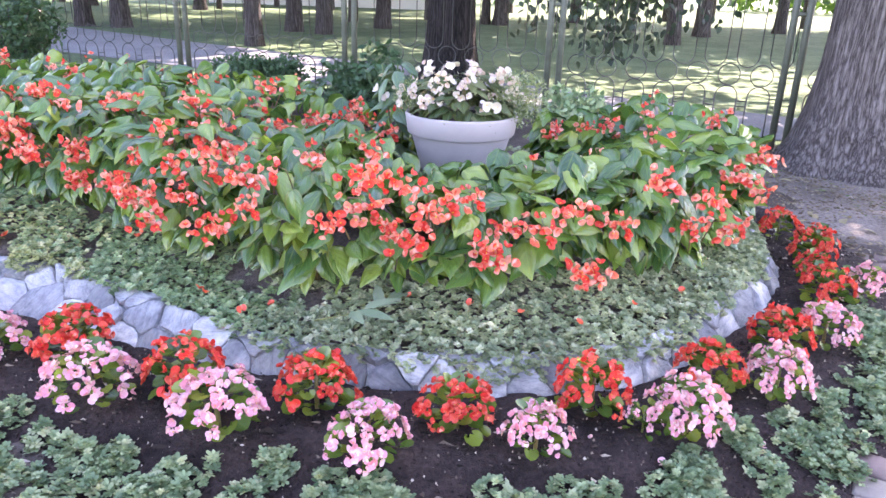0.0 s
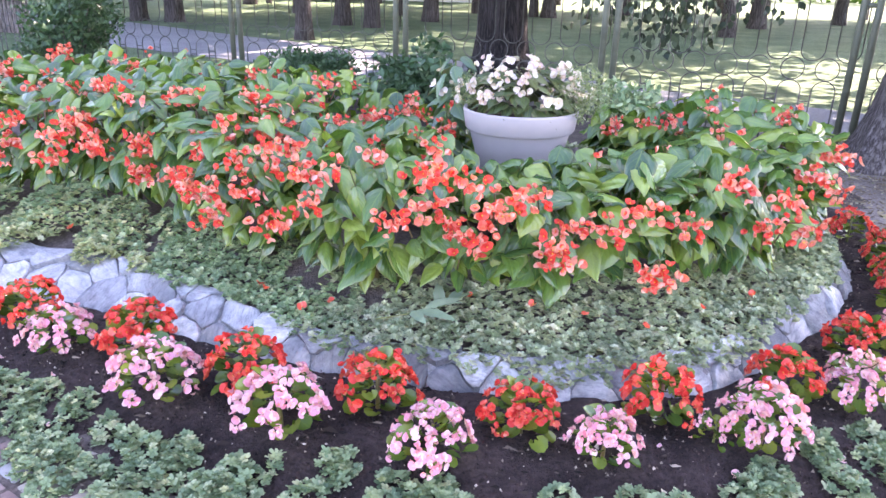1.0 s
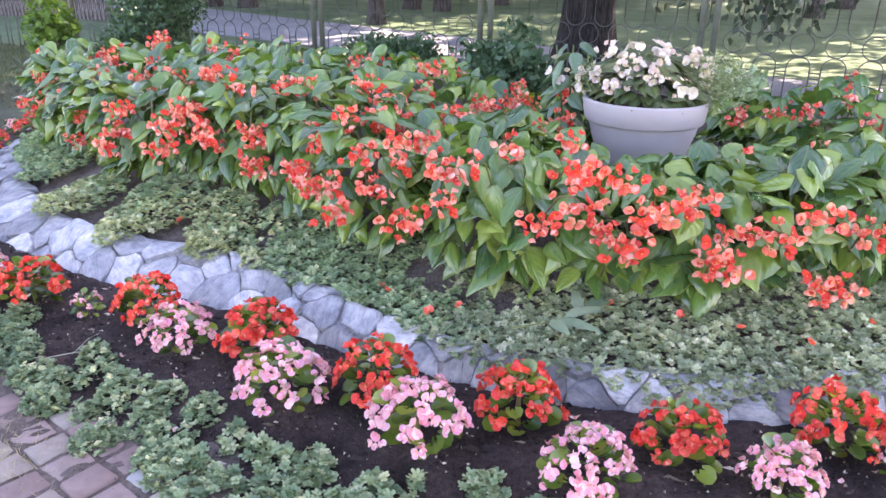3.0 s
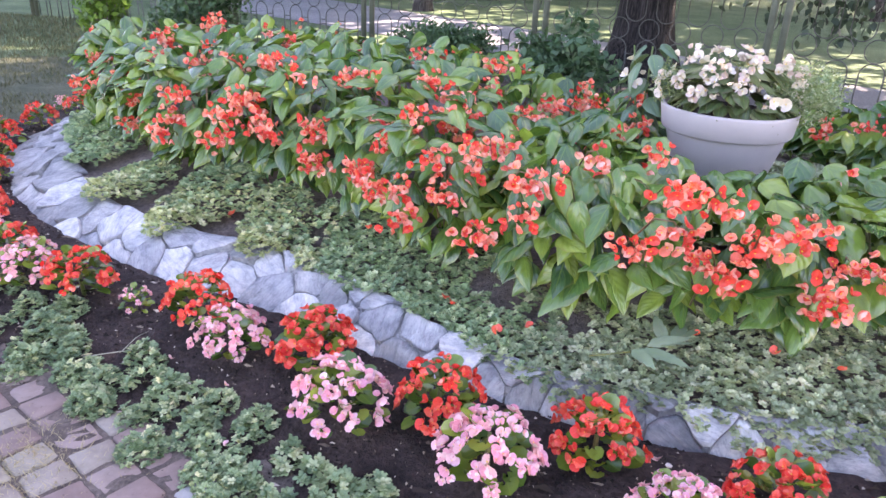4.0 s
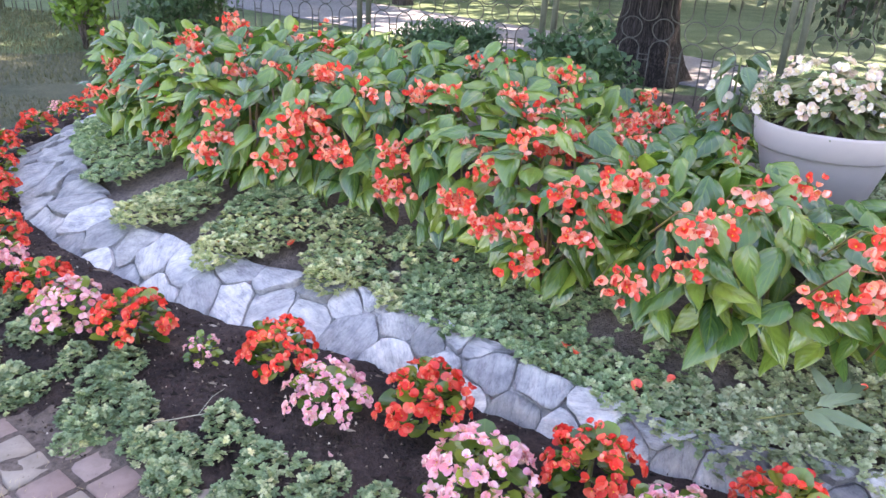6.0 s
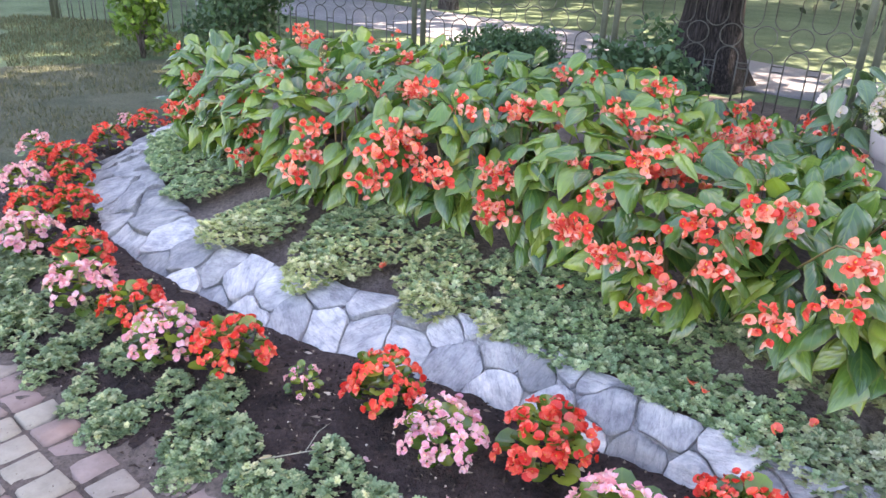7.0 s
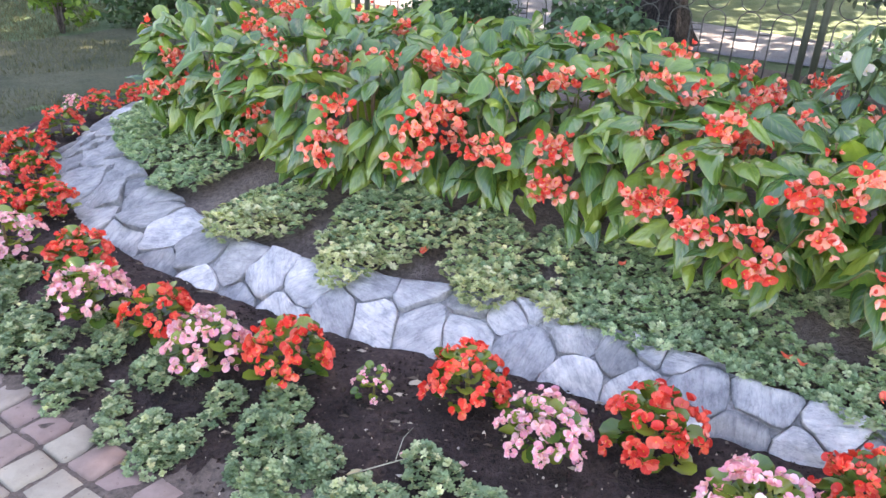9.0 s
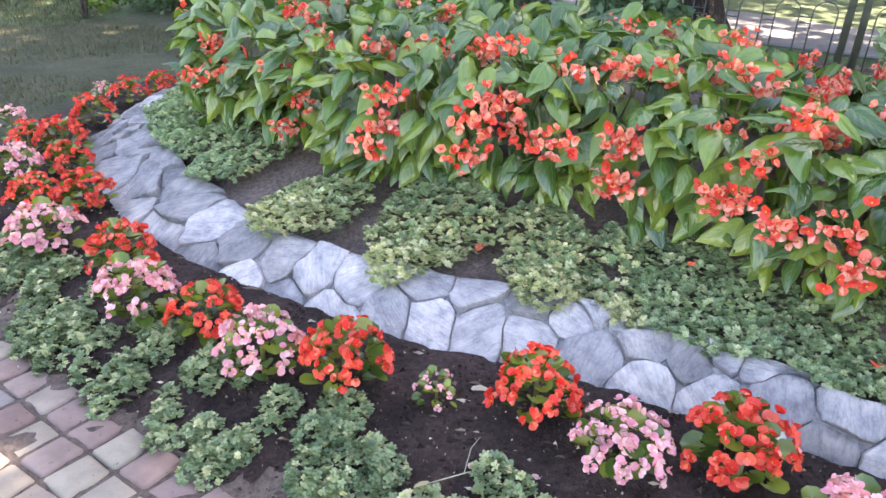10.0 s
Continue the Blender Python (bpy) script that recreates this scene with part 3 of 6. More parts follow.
STONES_WEST = [(1, .25), (2, .75), (5, .4), (6.5, .85), (9.5, .5), (11, .12), (10.5, .9), (14, .85), (17, .6), (17.5, .12), (21.5, .58), (26.5, .45), (24.5, .06), (31, .5), (33.5, .52), (36, .55), (29, .05), (32.3, .02), (35.5, .08),
               (39, .22), (42, .3), (41, .85), (45.8, .88), (48.5, .35), (53, .4), (53.3, .85), (56.3, .8)]
STONES_EAST = [(58, 1.02), (59.5, .38), (61, .95), (62, .7), (63, .2), (64.8, .68), (66, .38), (66.2, .9), (67.4, .92), (68.8, .58), (68, .12), (72, .68), (71.4, .2), (74, .15), (75, .65), (77.5, .22), (78.4, .7), (80, .2), (82.2, .15),
               (83.5, .6), (86.5, .4), (88.6, .92), (90.3, .2), (92.4, .66), (95.2, .3), (97.2, .85), (99, .35), (101, .8), (102.6, .15), (104.6, .6), (107, .25), (108.6, .8), (111.5, .4), (113.8, .85), (115.5, .2), (118, .7), (121, .3), (123.5, .8), (126, .4), (129, .75), (132, .3)]


def stone_edging():
    rng = random.Random(11)
    edging = tagged(new("stone_edging"), "sloping edging of grey slate stones set in mortar", "edging", kind="structure")
    n = len(O_CURVE)
    # mortar bed
    v, f = [], []
    for i in range(n):
        for k in range(5):
            v.append(band_point(i, k / 4) + Vector((0, 0, -0.004)))
    for i in range(n):
        for k in range(4):
            f.append((i * 5 + k, ((i + 1) % n) * 5 + k, ((i + 1) % n) * 5 + k + 1, i * 5 + k + 1))
    part("mortar_bed", mesh_of("mortar_bed", v, f, (M_MORTAR,), None, True), edging)
    # arc length along the middle
    mid = (O_CURVE + I_CURVE) / 2
    seg = np.linalg.norm(np.roll(mid, -1, 0) - mid, axis=1)
    arc = np.concatenate([[0], np.cumsum(seg)])
    width = [(band_point(i, 1) - band_point(i, 0)).length for i in range(n)]
    to_arc = lambda i: float(np.interp(i, np.arange(n + 1), arc))
    to_i = lambda s: float(np.interp(s % arc[-1], arc, np.arange(n + 1)))
    seeds = [(to_arc(i), v * width[int(i)], width[int(i)]) for i, v in STONES_WEST + STONES_EAST]
    tries = 0
    while tries < 5000:
        tries += 1
        s = rng.uniform(0, arc[-1])
        if s < to_arc(135):
            continue
        w = width[int(to_i(s)) % n]
        c = (s, rng.uniform(0.1, 0.95) * w, w)
        gap = 0.15
        if all(min(abs(c[0] - b[0]), arc[-1] - abs(c[0] - b[0])) > gap or math.hypot(c[0] - b[0], c[1] - b[1]) > gap for b in seeds):
            seeds.append(c)
    for c in seeds:
        w = c[2]
        top = w + (0.05 if c[1] > 0.78 * w else rng.uniform(-0.02, 0.012))
        poly = [(c[0] - 0.2, -0.015), (c[0] + 0.2, -0.015), (c[0] + 0.2, top), (c[0] - 0.2, top)]
        for b in seeds:
            if b is not c and abs(b[0] - c[0]) < 0.45:
                poly = clip_half(poly, c, b)
        if len(poly) < 3:
            continue
        # round the corners, pull back from the joints
        cx, cy = sum(p[0] for p in poly) / len(poly), sum(p[1] for p in poly) / len(poly)
        ring = []
        m = len(poly)
        for j in range(m):
            a, b, d = poly[j - 1], poly[j], poly[(j + 1) % m]
            la = math.hypot(b[0] - a[0], b[1] - a[1]); ld = math.hypot(d[0] - b[0], d[1] - b[1])
            ra, rd = min(0.4, 0.016 / max(la, 1e-5)), min(0.4, 0.016 / max(ld, 1e-5))
            ring.append((b[0] + (a[0] - b[0]) * ra, b[1] + (a[1] - b[1]) * ra))
            ring.append((b[0] + (d[0] - b[0]) * rd, b[1] + (d[1] - b[1]) * rd))
        size = max(0.03, min(math.hypot(p[0] - cx, p[1] - cy) for p in ring))
        fine = []
        for j in range(len(ring)):
            a, b = ring[j], ring[(j + 1) % len(ring)]
            parts = max(1, int(math.hypot(b[0] - a[0], b[1] - a[1]) / 0.03))
            for h in range(parts):
                q = (a[0] + (b[0] - a[0]) * h / parts, a[1] + (b[1] - a[1]) * h / parts)
                fine.append((q[0] + 0.016 * noise.noise((q[0] * 13, q[1] * 13, 4.0)) + 0.006 * noise.noise((q[0] * 45, q[1] * 45, 7.0)),
                             q[1] + 0.016 * noise.noise((q[0] * 13, q[1] * 13, 24.0)) + 0.006 * noise.noise((q[0] * 45, q[1] * 45, 27.0))))
        ring = fine
        tilt = (rng.uniform(-0.12, 0.12), rng.uniform(-0.14, 0.08))
        high = rng.uniform(0.004, 0.017)
        centre3 = band_point(to_i(cx), cy / w)
        tx = (band_point(to_i(cx + 0.03), cy / w) - band_point(to_i(cx - 0.03), cy / w)).normalized()
        ty = (band_point(to_i(cx), cy / w + 0.1) - band_point(to_i(cx), cy / w - 0.1)).normalized()
        nz = tx.cross(ty).normalized()
        if nz.z < 0 and abs(nz.z) > 0.05:
            nz = -nz
        ty = nz.cross(tx)
        g = rng.uniform(0, math.pi)
        ax, ay = tx * math.cos(g) + ty * math.sin(g), ty * math.cos(g) - tx * math.sin(g)
        frame_m = Matrix((ax, ay, nz)).transposed().to_4x4()
        frame_m.translation = centre3
        inv = frame_m.inverted()
        verts, faces = [], []
        k = len(ring)
        gap = 0.0015 / size
        for lev, (sh, up) in enumerate(((1 - gap, -0.02), (1 - gap * 1.1, high * 0.8), (1 - gap * 1.3 - 0.01, high), (0.78, high), (0.42, high))):
            for (px, py) in ring:
                qx, qy = cx + (px - cx) * sh, cy + (py - cy) * sh
                layer = noise.noise((qx * 11 + c[0] * 7, qy * 11, c[1] * 9)) * 3.2
                wob = 0.0058 * (math.floor(layer) + min(1.0, (layer % 1) * 4)) + noise.noise((qx * 38, qy * 38, c[1] * 9)) * 0.003 if lev > 1 else 0
                jag = 1 + 0.02 * noise.noise((px * 30, py * 30, 1.0))
                qx, qy = cx + (qx - cx) * jag, cy + (qy - cy) * jag
                p = band_point(to_i(qx), min(max(qy / w, -0.05), 1.1)) + nz * (up + wob + (tilt[0] * (qx - cx) + tilt[1] * (qy - cy) if lev else 0))
                verts.append(inv @ p)
        p = centre3 + nz * (high * 1.05)
        verts.append(inv @ p)
        for lev in range(4):
            for j in range(k):
                q = (j + 1) % k
                faces.append((lev * k + j, lev * k + q, (lev + 1) * k + q, (lev + 1) * k + j))
        for j in range(k):
            faces.append((4 * k + j, 4 * k + (j + 1) % k, 5 * k))
        # dark stones dominate the west end; their tone partly stands for its shade
        me = mesh_of("stone", verts, faces, (M_SHADED_SLATE if rng.random() < float(np.interp(to_i(c[0]), (12, 30, 42, 74, 88, 215, 225), (1.0, 0.5, 0.08, 0.12, 0.5, 0.5, 1.0))) else M_STONE,), None, True)
        bm = bmesh.new(); bm.from_mesh(me); bmesh.ops.recalc_face_normals(bm, faces=bm.faces); bm.to_mesh(me); bm.free()
        me.polygons.foreach_set("use_smooth", np.arange(len(me.polygons)) >= 2 * k)
        part("stone", me, edging, frame_m)


# ---- leaves and flowers ----
def blade(length, width, fold=0.25, droop=0.35, skew=0.0, point=1.0, rows=5, wave=0.0):
    """One leaf: two halves folded at the midrib, base at the origin, tip along +y. Verts, faces, uv."""
    v, f, u = [], [], []
    for i in range(rows + 1):
        t = i / rows
        prof = math.sin(math.pi * t ** 0.72) ** 0.8 if 0 < t < 1 else 0.0
        prof *= (1 - 0.25 * t * point)
        y = length * t
        z = -droop * length * t * t
        for s in (-1, -0.5, 0, 0.5, 1):
            w = width * 0.5 * prof * (1 + skew * s)
            zz = z + abs(s) * w * fold - (s * s) * w * 0.18 + wave * length * math.sin(t * 9 + s * 2) * abs(s)
            v.append((s * w, y + abs(s) * prof * length * 0.02 * skew, zz))
            u.append((s, t))
    for i in range(rows):
        for k in range(4):
            f.append((i * 5 + k, i * 5 + k + 1, i * 5 + k + 6, i * 5 + k + 5))
    return v, f, u


def round_leaf(size, cup=0.25, seg=9):
    """A rounded, slightly cupped leaf, base at the origin."""
    v, f, u = [(0, 0, 0)], [], [(0, 0)]
    for ring, r in ((1, 0.55), (2, 1.0)):
        for k in range(seg):
            a = -math.pi / 2 + 0.35 + (2 * math.pi - 0.7) * k / (seg - 1)
            x, y = math.cos(a) * r * 0.5 * size, math.sin(a) * r * 0.5 * size + 0.4 * size
            v.append((x, y, cup * size * r * r * 0.5 * (0.6 + 0.4 * math.cos(2 * a)) - 0.1 * size * max(y / size, 0)))
            u.append((math.cos(a) * r, 0.5 + 0.5 * math.sin(a) * r))
    for k in range(seg - 1):
        f.append((0, 1 + k, 2 + k))
        f.append((1 + k, 1 + seg + k, 2 + seg + k, 2 + k))
    return v, f, u


def moved(vfu, m):
    v, f, u = vfu
    return [m @ Vector(p) for p in v], f, u


def petal(length, width, cup=0.3):
    """A rounded cupped petal, base at the origin."""
    v, u = [(0, 0, 0)], [(0, 0)]
    for k in range(7):
        a = -2.0 + 4.0 * k / 6
        x, y = math.sin(a) * width * 0.5, length * (0.5 + 0.5 * math.cos(a))
        v.append((x, y, cup * length * (0.25 + 0.35 * math.sin(a) ** 2 + 0.25 * (y / length) ** 2)))
        u.append((math.sin(a), y / length))
    v.append((0, length * 0.55, cup * length * 0.12)); u.append((0, 0.5))
    return v, [(0, 1, 8)] + [(k, k + 1, 8) for k in range(1, 7)] + [(7, 0, 8)], u


def floret(pile, m, size, rng):
    """Begonia bloom: two broad round petals and two narrow ones."""
    turn = rng.uniform(0, math.pi)
    for k in range(4):
        broad = k % 2 == 0
        a = turn + k * math.pi / 2 + rng.uniform(-0.15, 0.15)
        q = m @ pose(0, 0, 0, 0, 0, math.degrees(a)) @ pose(0, 0, 0, rng.uniform(14, 50), rng.uniform(-18, 18), 0)
        pile.add(*moved(petal(size * (0.68 if broad else 0.5), size * (0.86 if broad else 0.5), 0.3), q))


def aim(direction, spin=0.0):
    """Turn that takes +z to the direction."""
    return Vector(direction).to_track_quat("Z", "Y").to_matrix().to_4x4() @ pose(0, 0, 0, 0, 0, spin)


def round_petal(size, cup=0.35, lift=0.0):
    """A nearly round, bowl-shaped petal, base at the origin, opening along +y."""
    v, f, u = [], [], []
    rows, cols = 4, 5
    for i in range(rows + 1):
        t = i / rows
        w = math.sin(math.pi * (0.12 + 0.82 * t)) ** 0.7 * 0.5 if i < rows else 0.2
        for k in range(cols):
            sx = -1 + 2 * k / (cols - 1)
            y = t - 0.06 * sx * sx * t
            v.append((sx * w * size, y * size, size * (cup * (0.55 * sx * sx * w * 2 + 1.1 * (t - 0.45) ** 2) + lift * t)))
            u.append((sx, t))
    for i in range(rows):
        for k in range(cols - 1):
            a = i * cols + k
            f.append((a, a + 1, a + cols + 1, a + cols))
    return v, f, u


def coral_head(seed, count):
    """A tuft of hanging begonia flowers, each about one unit across: two round shells, two narrow petals and a yellow eye."""
    rng = random.Random(seed)
    p, eyes = Pile(), []
    for j in range(count):
        a = j * 2.2 + rng.uniform(-0.4, 0.4)
        off = Vector((math.cos(a), math.sin(a), rng.uniform(-0.5, 0.5))) * (0.0 if count == 1 else rng.uniform(0.36, 0.56))
        m = Matrix.Translation(off) @ aim((off.x * 0.8 + rng.uniform(-.4, .4), off.y * 0.8 + rng.uniform(-.4, .4), 0.55), rng.uniform(0, 360)) @ Matrix.Scale(rng.uniform(0.72, 1.0), 4)
        gape = rng.choice((20, 32, 44, 54, 64))
        for k, (size, up) in enumerate(((0.6, gape), (0.38, gape + 14), (0.58, gape), (0.36, gape + 14))):
            q = m @ pose(0, 0, 0, 0, 0, 90 * k + rng.uniform(-10, 10)) @ pose(0, 0, 0, up + rng.uniform(-8, 8), rng.uniform(-14, 14), 0)
            p.add(*moved(round_petal(size, rng.uniform(0.35, 0.6)), q))
        eyes.append(tube([m @ Vector((0, 0, 0.03)), m @ Vector((0, 0, 0.12)), m @ Vector((0, 0, 0.19))], [0.045, 0.055, 0.02], 5))
    k = len(p.f)
    for v, f in eyes:
        p.add(v, f)
    return mesh_of("blossom", p.v, p.f, (M_CORAL, M_YELLOW), p.u, True, [0] * k + [1] * (len(p.f) - k))


CORAL_HEADS = [coral_head(50 + k, (3, 3, 4, 3, 2, 4)[k]) for k in range(6)]


def cluster_plan(seed, count):
    """Poses of the flowers of one hanging cluster, and the mesh of its branching stalk."""
    rng = random.Random(seed)
    p = Pile()
    blooms = []
    for k in range(count):
        a = k * 2.4 + rng.uniform(-0.5, 0.5)
        r = math.sqrt((k + 0.5) / count)
        d = Vector((math.cos(a) * 0.062 * r, -0.014 + math.sin(a) * 0.03 * r, rng.uniform(-0.05, 0.03) * (1.1 - 0.5 * r)))
        face = Vector((d.x * 7 + rng.uniform(-0.5, 0.5), d.y * 9 - 0.55 + rng.uniform(-0.5, 0.3), rng.uniform(-0.45, 0.65)))
        s = rng.uniform(0.041, 0.05)
        blooms.append((Matrix.Translation(d) @ aim(face, rng.uniform(0, 360)) @ Matrix.Diagonal((s, s, s, 1)), rng.randrange(6)))
    p.add(*tube([(0, 0.12, -0.1), (0, 0.06, 0.0), (0, 0.0, 0.02), (0.02, -0.015, 0.0)], [0.003, 0.0026, 0.002, 0.0012], 5))
    return p.mesh("raceme", M_STEM), blooms


def wing_leaf(width, droop, skew, arch, mat=M_DRAGON_LEAF, ripple=0.02):
    """Broad lopsided begonia leaf with a drawn-out tip, one unit long, its blade arched to both sides of a sunken midrib."""
    v, f, u = [], [], []
    ts = (0.0, 0.05, 0.14, 0.28, 0.44, 0.6, 0.75, 0.88, 1.0)
    across = (-1, -0.62, -0.3, 0, 0.3, 0.62, 1)
    for t in ts:
        prof = math.sin(math.pi * t ** 0.74) ** 0.85 * (1 - 0.25 * t ** 1.5) if 0 < t < 1 else 0.0
        for s in across:
            w = width * 0.5 * prof * (1 + skew * s)
            z = -droop * t ** 2.2 + width * prof * (0.13 * min(abs(s) * 2.4, 1) - arch * s * s) + ripple * math.sin(t * 13 + s * 2.5) * abs(s) + 0.35 * ripple * math.sin(t * 30 - abs(s) * 7)
            v.append((s * w + 0.05 * skew * math.sin(t * 3), t - abs(s) * prof * 0.1 * (1 - t), z))
            u.append((s, t))
    n = len(across)
    for i in range(len(ts) - 1):
        for k in range(n - 1):
            f.append((i * n + k, i * n + k + 1, (i + 1) * n + k + 1, (i + 1) * n + k))
    return mesh_of("leaf", v, f, (mat,), u, True)


DRAGON_LEAVES = [wing_leaf(0.52 + 0.05 * (k % 4), 0.08 + 0.14 * (k % 3), (-1) ** k * 0.26, 0.12 + 0.14 * (k % 3), ripple=0.018 + 0.014 * (k % 2)) for k in range(8)]
CLUSTERS = [cluster_plan(40 + k, 6 + k % 3) for k in range(6)]


def crown_z(x, y):
    """Height of the top of the foliage."""
    east = smooth01((x + 1.1) / 0.4)
    back = smooth01((x + 1.05) / 0.3) * smooth01((y - 3.25) / 0.35)
    rim = smooth01((x - 0.85) / 0.3)
    dip = 0.1 * np.exp(-((x - 0.05) / 0.42) ** 2) * smooth01((y - 2.5) / 0.22)
    return 0.85 - 0.055 * east - 0.11 * back + 0.09 * back * rim - dip


# places of the flower clusters along the mass
FLOWERS_WEST = [(-3.37, 4.27, 0.80), (-3.23, 3.89, 0.60), (-3.17, 3.99, 0.75), (-3.12, 3.93, 0.63), (-3.08, 4.99, 0.85), (-2.87, 4.64, 0.86), (-2.86, 4.04, 0.84), (-2.81, 4.57, 0.85), (-2.79, 3.71, 0.70), (-2.76, 4.00, 0.84), (-2.75, 3.64, 0.50), (-2.66, 3.59, 0.61), (-2.60, 3.70, 0.82), (-2.58, 4.03, 0.83), (-2.45, 4.56, 0.85), (-2.43, 3.73, 0.78), (-2.35, 3.30, 0.56), (-2.32, 3.37, 0.63), (-2.32, 3.38, 0.73), (-2.29, 3.77, 0.80), (-2.23, 4.35, 0.87), (-2.18, 3.65, 0.83), (-2.02, 3.20, 0.60), (-2.02, 3.72, 0.83), (-1.99, 3.23, 0.69), (-1.98, 3.66, 0.81), (-1.96, 3.32, 0.75), (-1.92, 3.48, 0.88), (-1.89, 3.28, 0.73), (-1.88, 3.30, 0.64), (-1.78, 3.22, 0.63), (-1.73, 3.07, 0.70), (-1.68, 3.35, 0.86)]
FLOWERS_MIDDLE = [(-1.56, 3.47, 0.84), (-1.54, 3.13, 0.72), (-1.54, 3.11, 0.60), (-1.53, 3.39, 0.85), (-1.45, 4.17, 0.86), (-1.41, 3.38, 0.84), (-1.30, 4.13, 0.86), (-1.27, 2.94, 0.63), (-1.25, 3.11, 0.77), (-1.25, 2.87, 0.64), (-1.19, 3.56, 0.84), (-1.18, 2.95, 0.71), (-1.17, 3.40, 0.86), (-1.15, 2.75, 0.64), (-1.08, 2.93, 0.82), (-1.07, 3.15, 0.77), (-1.07, 3.38, 0.83), (-1.05, 2.69, 0.65), (-1.04, 2.62, 0.56), (-1.00, 3.17, 0.74), (-1.00, 4.08, 0.85), (-0.99, 3.74, 0.80), (-0.96, 2.68, 0.75), (-0.95, 3.23, 0.78), (-0.91, 2.62, 0.67), (-0.86, 2.71, 0.73), (-0.86, 3.34, 0.70), (-0.86, 3.64, 0.72), (-0.82, 3.58, 0.72), (-0.77, 2.64, 0.82), (-0.76, 2.48, 0.61), (-0.74, 3.29, 0.78), (-0.71, 3.93, 0.70), (-0.71, 3.84, 0.70), (-0.70, 2.65, 0.80), (-0.63, 2.47, 0.79), (-0.63, 2.48, 0.68), (-0.62, 4.02, 0.70)]
FLOWERS_EAST = [(-0.60, 4.45, 0.70), (-0.56, 4.16, 0.69), (-0.55, 2.51, 0.80), (-0.52, 4.29, 0.65), (-0.46, 2.67, 0.82), (-0.38, 3.71, 0.70), (-0.35, 4.21, 0.72), (-0.34, 2.33, 0.69), (-0.33, 4.37, 0.70), (-0.28, 2.84, 0.80), (-0.25, 4.44, 0.66), (-0.25, 2.39, 0.82), (-0.25, 2.35, 0.74), (-0.18, 4.32, 0.60), (-0.15, 2.43, 0.66), (-0.14, 2.45, 0.80), (-0.09, 2.40, 0.60), (-0.03, 2.44, 0.70), (-0.01, 2.29, 0.78), (0.09, 2.39, 0.77), (0.17, 2.42, 0.60), (0.22, 2.47, 0.65), (0.32, 2.48, 0.65), (0.43, 2.46, 0.71), (0.49, 2.51, 0.51), (0.57, 4.26, 0.67), (0.59, 2.56, 0.65), (0.60, 4.37, 0.65), (0.75, 2.69, 0.77), (0.77, 4.29, 0.66), (0.88, 4.12, 0.69), (0.89, 2.74, 0.58), (0.94, 2.75, 0.70), (1.01, 3.67, 0.75), (1.03, 2.79, 0.58), (1.06, 4.29, 0.75), (1.16, 3.06, 0.72), (1.27, 3.18, 0.62), (1.30, 3.83, 0.82), (1.34, 3.34, 0.74)]


